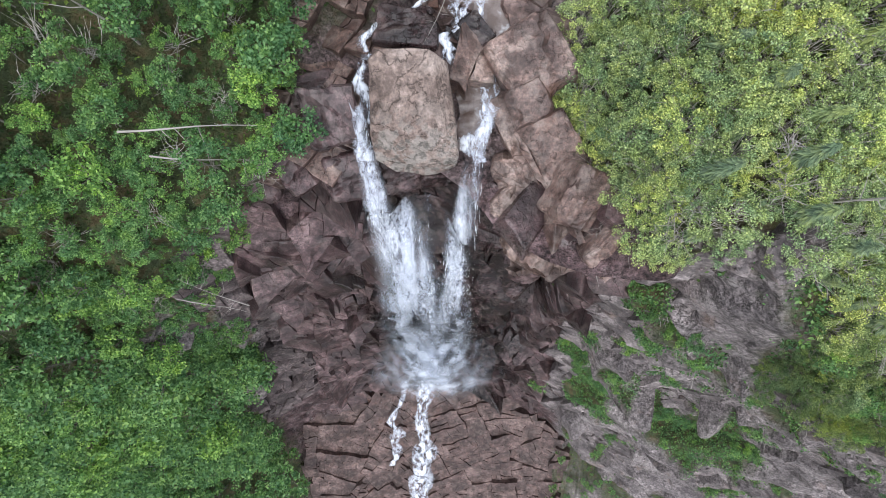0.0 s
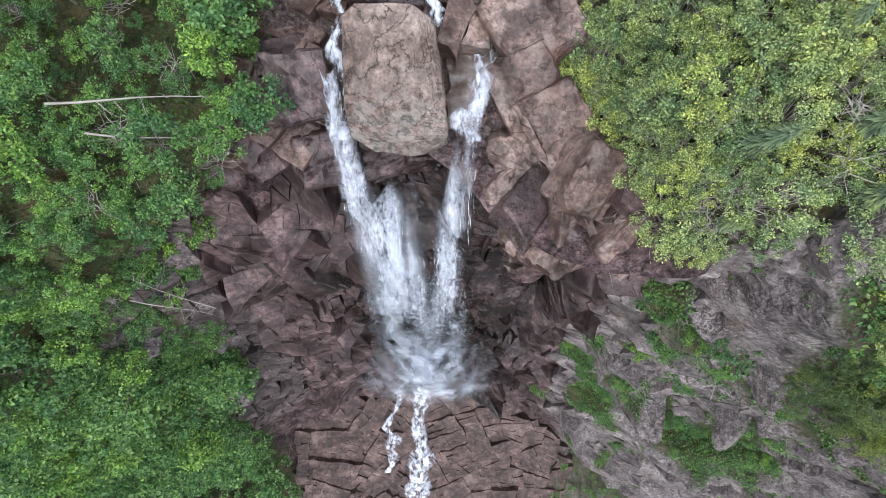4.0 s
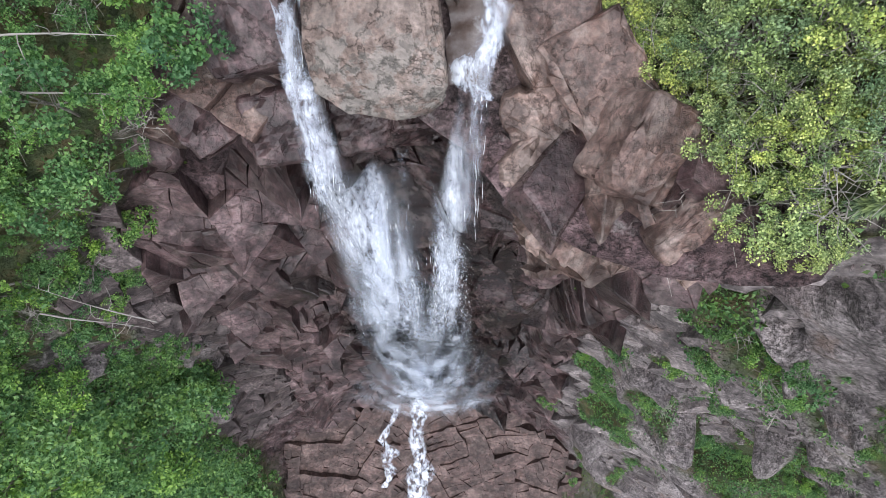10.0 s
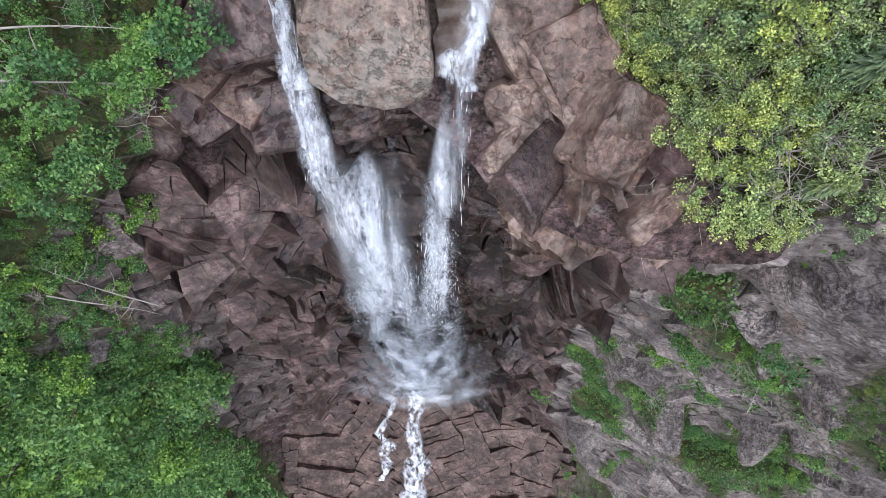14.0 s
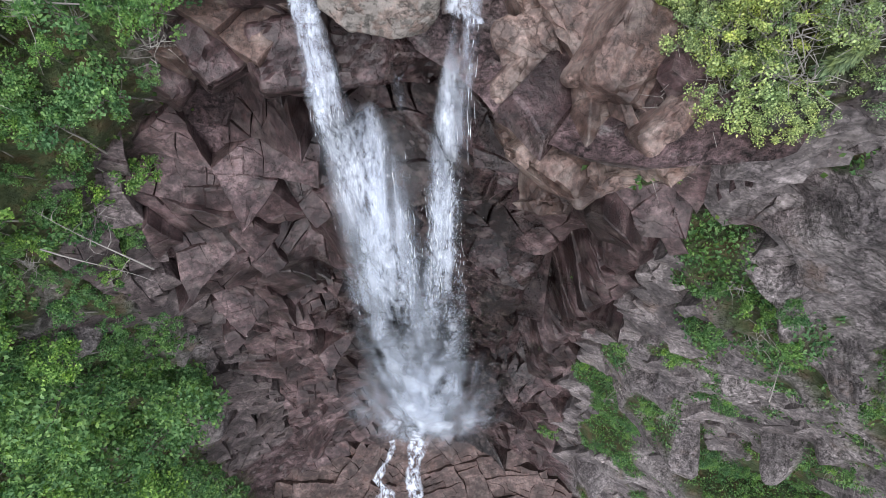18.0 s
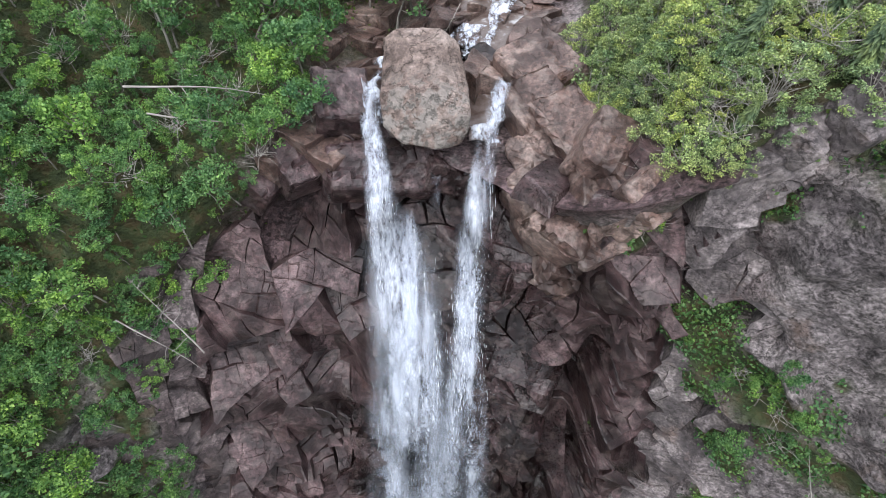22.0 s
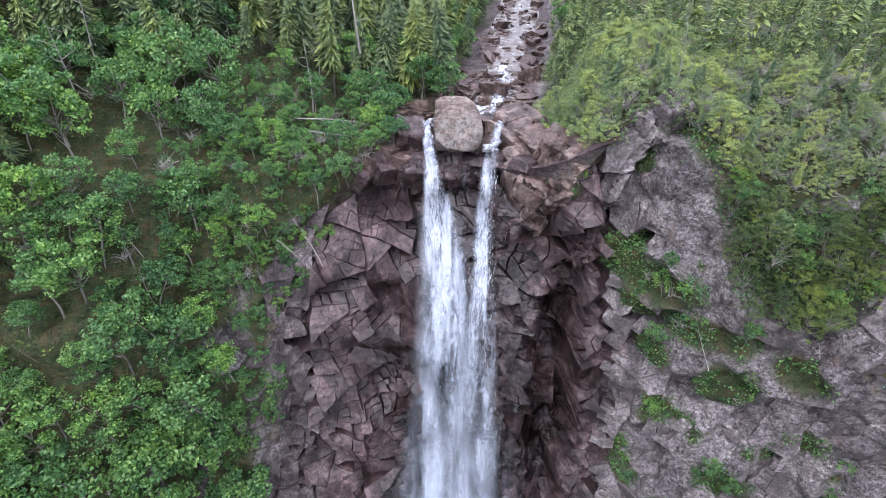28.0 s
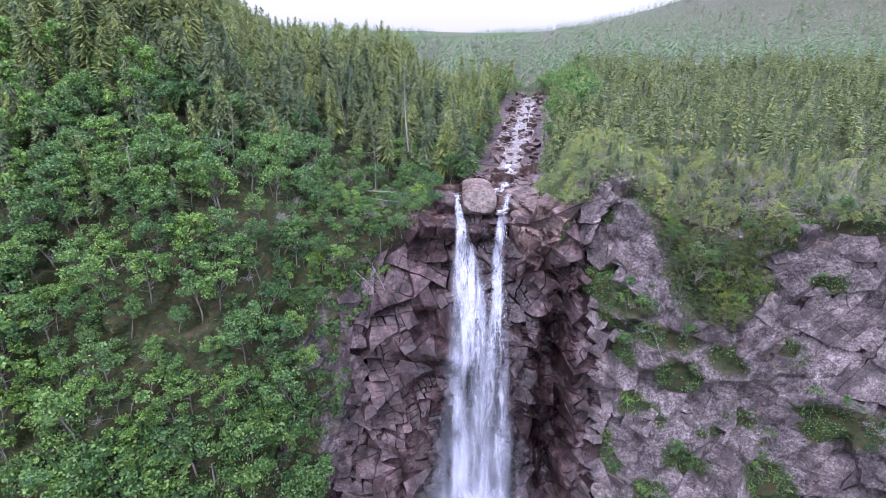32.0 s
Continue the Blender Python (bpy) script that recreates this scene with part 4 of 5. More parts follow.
def set_body(me, values):
    """How much water there is at each vertex."""
    at = me.attributes.new("body", "FLOAT", "POINT")
    at.data.foreach_set("value", np.clip(values, 0, 1).astype(np.float32).ravel())
    return me


def water_sheet(xs, ws, off, z0, z1, seed, wide=1.2, soft=1.25, deep=0.5):
    """A curtain of water; returns verts, faces and how much water is where."""
    nz, nx = 260, 30
    z = np.linspace(z0, z1, nz)[:, None]
    s = np.linspace(-1, 1, nx)[None]
    n = Noise(seed)
    x = np.interp(z, LEFT_Z, xs) + s * np.interp(z, LEFT_Z, ws) * wide
    y = fall_y(x, z + 0 * x, off) - 0.12 * n(x * 2.0, 0 * x, z * 0.5 + 0 * x, 1.0, 3) + deep * s * s
    body = (1 - s * s) ** soft * (0.72 + np.interp(z, [10, 40], [0.5, 1.3]) * n(x * 1.5, 0 * x, z * 0.16 + 0 * x, 1.0, 3)) * smoothstep(z0, z0 + 9, z) * np.interp(z, [0, 30, 48, 62], [0.36, 0.3, 0.54, 1.65])
    x = x + 0.1 * n(x, 0 * x + 5, z + 0 * x, 1.5, 2)
    v = np.stack([x, y, z + 0.5 * smoothstep(59.0, 61.2, z) + 0 * x], -1).reshape(-1, 3)
    i, j = np.meshgrid(np.arange(nz - 1), np.arange(nx - 1), indexing="ij")
    a = (i * nx + j).ravel()
    return v, np.stack([a, a + 1, a + nx + 1, a + nx], 1), body


waterfall = tagged(new("waterfall"), "white waterfall in two strands joining down a brown cliff", "waterfall")
waterfall.location = (-1, -12, 0)


def water_part(name, v, f, mat, label="", smooth=True, body=None):
    me = mesh_from(name, v - np.array([-1, -12, 0]), f, mat, smooth)
    if body is not None:
        set_body(me, body)
    return part(name, me, waterfall, label)


MIDDLE_X = [-0.7] * 10
MIDDLE_W = [0.5, 0.5, 0.5, 0.5, 0.5, 0.42, 0.3, 0.2, 0.12, 0.1]
WHOLE_X = [-1.4, -1.2, -1.0, -1.0, -1.1, -1.2, -1.2, -1.2, -1.2, -1.2]
WHOLE_W = [2.0, 2.6, 4.2, 3.9, 3.5, 3.0, 2.4, 1.6, 1.0, 1.0]
for xs, ws, sd in ((LEFT_X, LEFT_W, 31), (RIGHT_X, RIGHT_W, 32)):
    for off, mt, k in ((1.0, M_WATER, 0), (1.5, M_WATER_THIN, 1)):
        v, f, body = water_sheet(xs, ws, off, 7.0, 62.75, sd + 2 * k)
        water_part("water_sheet", v, f, mt, "streaked white falling water", True, body)
v, f, body = water_sheet(MIDDLE_X, MIDDLE_W, 0.7, 46.0, 60.6, 45)
water_part("water_sheet", v, f, M_WATER_THIN, "thin trickle between the two strands", True, body)
for xs, ws, off, z1, sd, wide in ((WHOLE_X, WHOLE_W, 1.3, 53.0, 37, 0.9), (WHOLE_X, WHOLE_W, 2.0, 48.0, 36, 1.05), (WHOLE_X, WHOLE_W, 2.7, 44.0, 38, 1.3), (WHOLE_X, WHOLE_W, 3.4, 40.0, 39, 1.55), (WHOLE_X, WHOLE_W, 4.1, 37.0, 40, 1.8), (WHOLE_X, WHOLE_W, 4.8, 34.0, 43, 2.0),
                              (LEFT_X, LEFT_W, 1.2, 59.5, 41, 1.7), (LEFT_X, LEFT_W, 1.9, 57.0, 42, 1.4)):
    v, f, body = water_sheet(xs, ws, off, 10.0, z1, sd, wide, 1.9, 1.0)
    water_part("spray_veil", v, f, M_VEIL, "thin grey-white veil of drifting spray", True, body * smoothstep(z1, z1 - 7, v[:, 2].reshape(body.shape)) * np.interp(v[:, 2], [10, 18, 26, 34, 41, 56], [0.0, 0.9, 3.2, 2.5, 1.1, 0.8]).reshape(body.shape))


def strands(count, seed):
    """Torn streaks of white water, each a thin spindle along the fall."""
    r = np.random.default_rng(seed)
    which = r.random(count)
    left, middle = which < 0.5, which > 0.96
    z = np.where(middle, 40 + 19 * r.random(count), 8 + 54.5 * r.random(count) ** 0.75)
    cols = r.normal(0, 0.48, 30)
    s = np.clip(cols[r.integers(0, 30, count)] + r.normal(0, 0.12, count), -1.2, 1.2)
    cx = np.where(left, np.interp(z, LEFT_Z, LEFT_X), np.interp(z, LEFT_Z, RIGHT_X))
    w = np.where(left, np.interp(z, LEFT_Z, LEFT_W), np.interp(z, LEFT_Z, RIGHT_W))
    x = np.where(middle, -0.7 + 0.2 * s, cx + s * w)
    # clotted flow that thins towards the foot
    body = N2(x * 1.8, 0 * x, z * 0.28, 1.0, 3)
    keep = r.random(count) < np.interp(z, [0, 30, 48, 62], [0.2, 0.3, 0.6, 0.95]) * np.clip(0.35 + 1.3 * body, 0.06, 1.6)
    x, z, w = x[keep], z[keep], w[keep]
    n = len(x)
    ln = r.uniform(0.1, 0.5, n) * np.interp(z, [0, 55, 62], [1.6, 0.8, 0.5])
    wd = r.uniform(0.004, 0.009, n)
    off = r.uniform(0.9, 1.9, n)
    y, yb = fall_y(x, z, off), fall_y(x, np.maximum(z - ln, 1), off)
    top, bot = np.stack([x, y, z], 1), np.stack([x + r.normal(0, 0.04, n), yb, z - ln], 1)
    mid = top * 0.4 + bot * 0.6
    yaw = r.uniform(-0.9, 0.9, n)
    ax = np.stack([np.cos(yaw), np.sin(yaw), 0 * yaw], 1) * wd[:, None]
    p = np.stack([top, mid + ax, bot, mid - ax], 1).reshape(-1, 3)
    i = np.arange(n)[:, None] * 4
    return p, np.concatenate([i + [0, 1, 2], i + [0, 2, 3]])


water_part("torn_veil", *strands(9000, 51), M_DROPS, "torn white streaks of falling water", False)


def droplets(count, centre, spread, size, seed):
    r = np.random.default_rng(seed)
    c = r.normal(0, 1, (count, 3)) * np.array(spread) + np.array(centre)
    n = len(c)
    s = size * r.uniform(0.5, 1.2, (n, 1))
    a = unit(r.normal(0, 1, (n, 3)))
    b = unit(np.cross(a, r.normal(0, 1, (n, 3))))
    p = np.stack([c + a * s, c - a * s * 0.5 + b * s * 0.87, c - a * s * 0.5 - b * s * 0.87], 1)
    return p.reshape(-1, 3), np.arange(n * 3).reshape(-1, 3)


def spray():
    r = np.random.default_rng(61)
    out = [droplets(9000, (-1.8, -15.4, 9.5), (4.3, 1.6, 2.8), 0.012, 63)]
    # loose drops beside the strands
    n = 14000
    z = r.uniform(6, 58, n)
    side = r.choice([-1, 1], n)
    x = np.where(side < 0, np.interp(z, LEFT_Z, LEFT_X) - np.interp(z, LEFT_Z, LEFT_W) * r.normal(0.7, 0.3, n), np.interp(z, LEFT_Z, RIGHT_X) + np.interp(z, LEFT_Z, RIGHT_W) * r.normal(0.7, 0.3, n))
    x = np.where(r.random(n) < 0.4, r.uniform(-4.0, 2.2, n), x)
    p, f = droplets(n, (0, 0, 0), (0.1, 0.1, 0.1), 0.009, 64)
    p = (p.reshape(-1, 3, 3) + np.stack([x, fall_y(x, z, 1.2 + r.exponential(0.5, n)), z], 1)[:, None]).reshape(-1, 3)
    out.append((p, f))
    return join(out)


tagged(new("spray", mesh_from("spray", *spray(), M_DROPS)), "fine white spray drifting round the foot of the waterfall", "spray", kind="stuff")


def ribbon(path, width, lift, fn, seed, mat, name, label, n=90, m=7):
    """A run of water along a wandering line over the ground."""
    path = np.array(path, float)
    t = np.linspace(0, 1, n)
    u = np.linspace(0, 1, len(path))
    x, y = np.interp(t, u, path[:, 0]), np.interp(t, u, path[:, 1])
    nn = Noise(seed)
    x = x + 0.5 * nn(t * 9, 0 * t, 0 * t, 1, 3)
    w = np.interp(t, u, width) * (1 + 0.35 * nn(t * 14, 0 * t + 9, 0 * t, 1, 2))
    s = np.linspace(-1, 1, m)
    X, Y = x[:, None] + s[None] * w[:, None], np.repeat(y[:, None], m, 1)
    P = fn(X, Y)
    P[..., 2] += lift + 0.12 * nn(X * 2, Y * 2, 0 * X, 1, 2) - 0.1 * s[None] ** 2
    i, j = np.meshgrid(np.arange(n - 1), np.arange(m - 1), indexing="ij")
    a = (i * m + j).ravel()
    me = set_body(mesh_from(name, P.reshape(-1, 3), np.stack([a, a + 1, a + m + 1, a + m], 1), mat, True), (1 - 0.75 * s[None] ** 2) + 0.25 * nn(X, Y, 0 * X, 1, 2))
    return tagged(new(name, me), label, "stream", kind="structure")


ribbon([(-2.2, -14.2), (-2.6, -19), (-3.2, -26), (-3.4, -33), (-4.4, -42), (-4, -60)], [1.3, 1.2, 1.5, 1.9, 2.2, 2.4], 0.9, run_fn, 71, M_STREAM, "water_run", "white braided stream running over brown rock", 140)
ribbon([(-4.7, -14.4), (-6.4, -18), (-8.0, -23), (-7.4, -27), (-8.4, -32)], [0.3, 0.4, 0.5, 1.1, 0.6], 0.9, run_fn, 72, M_STREAM, "water_run", "thin white rivulet over brown rock")
ribbon([(1.0, 5.5), (1.4, 8), (2.2, 13), (3.6, 21), (5.6, 33), (8.4, 50), (11.6, 70), (13, 80)], [0.6, 0.9, 1.6, 1.9, 2.2, 2.4, 2.4, 2], 0.16, top_fn, 73, M_CLEAR, "stream", "shallow brown stream over rocks above the waterfall", 160)
ribbon([(1.3, 4.9), (1.5, 6.5), (2.0, 8.5), (1.9, 12), (2.6, 17), (3.8, 24)], [0.35, 0.45, 0.3, 0.3, 0.7, 0.6], 0.42, top_fn, 74, M_STREAM, "water_run", "white rivulet between slabs at the lip", 80)
ribbon([(-3.1, 5.0), (-3.2, 7), (-3.6, 8.5), (-3.3, 10.5), (-1.0, 12.0), (0.8, 13)], [0.3, 0.2, 0.35, 0.3, 0.3, 0.3], 0.45, top_fn, 75, M_STREAM, "water_run", "thin white rivulet round the boulder", 80)
ribbon([(0.6, 8.7), (0.3, 10.5), (0.7, 13)], [0.35, 0.4, 0.5], 0.55, top_fn, 76, M_STREAM, "water_run", "white rivulet behind the boulder", 50)


# ---- plants ----
def broadleaf(seed, height, clumps, per, leaf):
    """Trunk with limbs, and clumps of small leaves at their ends. Returns two (verts, faces) pairs."""
    r = np.random.default_rng(seed)
    lean = r.normal(0, 0.12, 2)
    h = np.linspace(0, 1, 6)
    line = np.stack([lean[0] * h * height + 0.06 * height * np.sin(3 * h + seed), lean[1] * h * height + 0.05 * height * np.cos(2.5 * h + seed) - 0.05 * height, h * height * 0.85], 1)
    line[:, :2] -= line[0, :2]
    line[0, 2] = -0.4
    wood = [tube(line, height * np.array([0.018, 0.016, 0.013, 0.010, 0.007, 0.004]), 5)]
    cs = []
    for k in range(clumps):
        a = r.uniform(0, 2 * np.pi)
        f = r.uniform(0.35, 1.0)
        rad = height * 0.36 * math.sqrt(r.random()) * (1.15 - 0.55 * abs(f - 0.55) * 1.6)
        base = np.array([np.interp(f * 0.75, h, line[:, i]) for i in range(3)])
        c = np.array([base[0] + math.cos(a) * rad, base[1] + math.sin(a) * rad, height * (0.25 + 0.72 * f) + r.normal(0, 0.05 * height)])
        cs.append(c)
        if k % 2 == 0:
            m = (base + c) / 2 + np.array([0, 0, -0.05 * height])
            wood.append(tube([base, m, c], height * np.array([0.008, 0.005, 0.002]), 3))
    cs = np.array(cs)
    q = np.repeat(cs, per, 0)
    g = r.normal(0, 1, q.shape)
    g = g / np.maximum(np.linalg.norm(g, axis=1, keepdims=True), 1e-6) * r.random((len(g), 1)) ** 0.45
    q = q + g * np.array([0.125, 0.125, 0.075]) * height * r.uniform(0.75, 1.2, (clumps, 1)).repeat(per, 0)
    return join(wood), leaves(q, leaf, 0.35)


def bush(seed, tufts, per, leaf):
    """A low wind-clipped fir bush one metre high: crooked grey stems fanning out to dense tufts of foliage, down its sides as well."""
    r = np.random.default_rng(seed)
    wood, cs, way = [], [], []
    for k in range(tufts):
        f = (k + 0.5) / tufts
        a = 2.4 * k + r.normal(0, 0.35)
        up = 1 - 0.97 * f + r.normal(0, 0.05)
        rad = 0.52 * math.sqrt(max(1 - up * up, 0.02)) * r.uniform(0.75, 1.1)
        tip = np.array([math.cos(a) * rad, math.sin(a) * rad, 0.12 + 0.84 * up * r.uniform(0.8, 1.1)])
        cs.append(tip)
        bend = tip * np.array([0.35, 0.35, 0.45]) + r.normal(0, 0.05, 3)
        if k % 2 == 0:
            wood.append(tube([np.array([0, 0, -0.25]), bend, tip], np.array([0.013, 0.009, 0.003]), 3))
            d = unit(np.array([r.normal(), r.normal(), r.uniform(-0.2, 0.8)]))
            g = bend + (tip - bend) * r.uniform(0.4, 1.0)
            wood.append(tube([g, g + d * r.uniform(0.12, 0.3)], [0.004, 0.0012], 3))
    q = np.repeat(np.array(cs), per, 0)
    g = unit(r.normal(0, 1, q.shape)) * r.random((len(q), 1)) ** 0.4
    g[:, 2] = np.abs(g[:, 2]) * 0.9 - 0.3
    q = q + g * 0.115 * r.uniform(0.65, 1.3, (tufts, 1)).repeat(per, 0)
    return join(wood), leaves(q, leaf, 0.45, 1.5)


def feathered(seed, sprays, spread, bare, droop=0.3):
    """A spruce one metre high: a thin grey stem and feather-shaped sprays that hang outward, clubbed at the tip and sparse below."""
    r = np.random.default_rng(seed)
    bend = r.normal(0, 0.025, 2)
    line = np.array([[0, 0, -0.05], [bend[0] * 0.3, bend[1] * 0.3, 0.45], [bend[0], bend[1], 1.0]])
    f = bare + (0.985 - bare) * r.random(sprays) ** 0.8
    ang = r.uniform(0, 2 * np.pi, sprays)
    side_bias = 1 + 0.35 * np.cos(ang - r.uniform(0, 6.3))
    ln = (spread * (1 - f) ** 0.65 * smoothstep(bare - 0.15, bare + 0.2, f) + 0.025) * r.uniform(0.45, 1.2, sprays) * side_bias
    d = np.stack([np.cos(ang), np.sin(ang), 0 * ang], 1)
    s = np.stack([-np.sin(ang), np.cos(ang), 0 * ang], 1)
    up = np.array([0, 0, 1.0])
    core = np.stack([np.interp(f, [0, 0.45, 1], line[:, 0]), np.interp(f, [0, 0.45, 1], line[:, 1]), f], 1)
    wide = (ln * r.uniform(0.07, 0.16, sprays))[:, None]
    fall = (ln * (droop + r.normal(0, 0.18, sprays)))[:, None]
    mid = core + d * (0.55 * ln)[:, None] - up * 0.35 * fall
    tilt = up * (0.3 * wide * r.normal(0, 1, (sprays, 1)))
    p = np.stack([core + up * 0.012, mid + s * wide + tilt, core + d * ln[:, None] - up * fall, mid - s * wide - tilt], 1).reshape(-1, 3)
    i = np.arange(sprays)[:, None] * 4
    return tube(line, np.array([0.011, 0.008, 0.002]), 4), (p, np.concatenate([i + [0, 1, 2], i + [0, 2, 3]]))


def far_conifer(seed):
    """A small spruce of thin drooping sprays, for the distance."""
    return feathered(seed, 26, 0.24, 0.04)[1]


# points of the land, for planting
L_CO, L_GREEN, L_TOP = LAND.reshape(-1, 3), GREEN.ravel(), TOP.ravel()
L_AREA = np.linalg.norm(np.cross(np.gradient(LAND, axis=1), np.gradient(LAND, axis=0)), axis=-1).ravel()


U_STEP = np.concatenate([np.diff(LAND, axis=1), np.zeros_like(LAND[:, :1])], 1).reshape(-1, 3)
V_STEP = np.concatenate([np.diff(LAND, axis=0), np.zeros_like(LAND[:1])], 0).reshape(-1, 3)


def scatter(i, r):
    """A random place in the patch of land at vertex i."""
    n = np.shape(i)
    return L_CO[i] + r.random((*n, 1)) * U_STEP[i] + r.random((*n, 1)) * V_STEP[i]


def sow(mask, count, gap, seed, power=1.0):
    """Random places on the land where mask is true and plants grow, no closer than gap."""
    r = np.random.default_rng(seed)
    w = np.where(mask, L_AREA * L_GREEN ** power, 0)
    pick = r.choice(len(w), count * 3, p=w / w.sum())
    out, grid = [], {}
    for c in scatter(pick, r):
        key = tuple((c // gap).astype(int))
        near = [q for a in (-1, 0, 1) for b in (-1, 0, 1) for d in (-1, 0, 1) for q in grid.get((key[0] + a, key[1] + b, key[2] + d), ())]
        if all(((q - c) ** 2).sum() > gap * gap for q in near):
            grid.setdefault(key, []).append(c)
            out.append(c)
            if len(out) >= count:
                break
    return np.array(out)


def placed(pair, c, s, turn, tip):
    m = np.array((pose(0, 0, 0, tip[0], tip[1], turn)).to_3x3())
    return (pair[0] * s) @ m.T + c, pair[1]


def plant(name, kinds, spots, sizes, seed, label, category, group, mats, singles, rest_name, rest_label, near_key, kinds_far=None):
    """Trees at the spots: the nearest ones things of their own (trunk and crown), the rest one wood."""
    r = np.random.default_rng(seed)
    order = np.argsort(near_key(spots))
    meshes = [(mesh_from("trunk", *w, mats[1], True), mesh_from("crown", *c, mats[0])) for w, c in kinds]
    rest_w, rest_c = [], []
    for n, i in enumerate(order):
        c, s = spots[i], sizes(spots[i], r)
        k = int(r.integers(len(kinds)))
        turn, tip = r.uniform(0, 360), r.normal(0, 5, 2)
        if n < singles:
            ob = tagged(new(name), label, category, group)
            for nm, me in zip(("trunk", "crown"), meshes[k]):
                part(nm, me, ob)
            ob.matrix_world = Matrix.Translation(c) @ pose(0, 0, 0, tip[0], tip[1], turn) @ Matrix.Scale(s, 4)
        else:
            w, cr = (kinds_far or kinds)[k % len(kinds_far or kinds)]
            rest_w.append(placed(w, c, s, turn, tip))
            rest_c.append(placed(cr, c, s, turn, tip))
    if rest_c:
        w, cr = join(rest_w), join(rest_c)
        me = mesh_from(rest_name, *join([w, cr]), [mats[0], mats[1]])
        idx = np.zeros(len(w[1]) + len(cr[1]), np.int32)
        idx[:len(w[1])] = 1
        me.polygons.foreach_set("material_index", idx)
        tagged(new(rest_name, me), rest_label, category, kind="stuff")


def nearness(c):
    """Distance to the middle of the fall's mouth, round which the view turns."""
    return np.linalg.norm(c - np.array([0, -6, 66]), axis=1)


BIRCH = [broadleaf(100 + k, 1.0, 26, 58, 0.035) for k in range(7)]
BIRCH_FAR = [broadleaf(120 + k, 1.0, 22, 30, 0.05) for k in range(5)]
SPRUCE = [feathered(140 + k, 1250, 0.155, 0.1 + 0.06 * (k % 4)) for k in range(6)]
SPRUCE_FAR = [feathered(180 + k, 420, 0.17, 0.1 + 0.06 * (k % 4)) for k in range(6)]
FIR = [bush(160 + k, 52, 105, 0.023) for k in range(7)]
FIR_FAR = [bush(190 + k, 30, 34, 0.042) for k in range(5)]
THIN = [feathered(230 + k, 300, 0.21, 0.06 + 0.07 * (k % 4), 0.1) for k in range(8)]
X, Y, Zc = L_CO[:, 0], L_CO[:, 1], L_CO[:, 2]

left_low = (X < -5.5) & (X > -62) & ((~L_TOP) | (Y < 12)) & (Y > -46)
plant("birch_tree", BIRCH, np.concatenate([sow(left_low & (Zc > 40) & (X < -17), 360, 2.0, 201), sow(left_low & (Zc > 40) & (X >= -19), 45, 1.8, 221)]), lambda c, r: r.uniform(2.8, 5.8) if c[0] < -19 else r.uniform(1.3, 3.2), 301, "leafy green birch growing on the steep ravine side", "tree", "birches on the ravine side", (M_LEAF, M_BARK), 175,
      "birch_thicket", "dense green birch thicket on the ravine side", nearness, BIRCH_FAR)
plant("shrub", BIRCH, sow(left_low & (Zc > 36) & (X >= -22), 260, 0.95, 224), lambda c, r: r.uniform(0.8, 2.0), 324, "low bright green shrub on the mossy ravine edge", "shrub", "shrubs on the ravine edge", (M_LEAF, M_BARK), 100,
      "ravine_shrubs", "low green shrubs on the mossy ravine edge", nearness, BIRCH_FAR)
low_spots = sow(left_low & (Zc <= 40), 420, 2.5, 211)
plant("birch_tree", BIRCH, low_spots, lambda c, r: r.uniform(4.5, 8.0), 311, "tall leafy birch at the foot of the ravine side", "tree", "birches at the foot of the ravine", (M_LEAF, M_BARK), 45,
      "birch_wood", "dense green birch wood at the foot of the ravine side", lambda c: np.linalg.norm(c - np.array([-18, -12, 40]), axis=1), BIRCH_FAR)
clearing = (X > -21) & (Y < 13)
left_high = (~clearing) & (X < np.where(Y > 12, stream_x(Y) - 4, -6.5)) & (X > -80) & (Y < 80) & L_TOP & ((Y > 7) | (X < -30))
plant("spruce_tree", SPRUCE, sow(left_high, 1150, 1.6, 202), lambda c, r: r.uniform(2.8, 6.5) + (r.uniform(0, 4.5) if c[1] > 7 else 0), 302, "slender dark green spruce standing above the ravine", "tree", "spruces above the ravine", (M_NEEDLE, M_DARKBARK), 250,
      "spruce_wood", "dark green spruce wood above the ravine", nearness, SPRUCE_FAR)
plant("birch_tree", BIRCH, sow(L_TOP & (X < -8) & (X > -60) & (Y < 60) & ((X < -16) | (Y > 13)), 90, 2.4, 222), lambda c, r: r.uniform(2.4, 5.0), 322, "leafy bright green birch among spruces above the ravine", "tree", "birches above the ravine", (M_LEAF, M_BARK), 35,
      "upper_birch_wood", "green birch wood among spruces above the ravine", nearness, BIRCH_FAR)
bank = L_TOP & (np.abs(X - stream_x(Y)) > 3) & (np.abs(X - stream_x(Y)) < 13) & (Y > 9) & (Y < 95) & ((X < stream_x(Y)) | (Y > 30))
plant("birch_tree", BIRCH, sow(bank, 170, 1.8, 212), lambda c, r: r.uniform(2.2, 4.5), 312, "leafy green birch on the stream bank", "tree", "birches on the stream bank", (M_LEAF, M_BARK), 35,
      "bank_thicket", "green birch thicket along the stream bank", nearness, BIRCH_FAR)
right_near = L_TOP & (X > 4.2) & (X < 60) & (Y - rim_y(X) < 11)
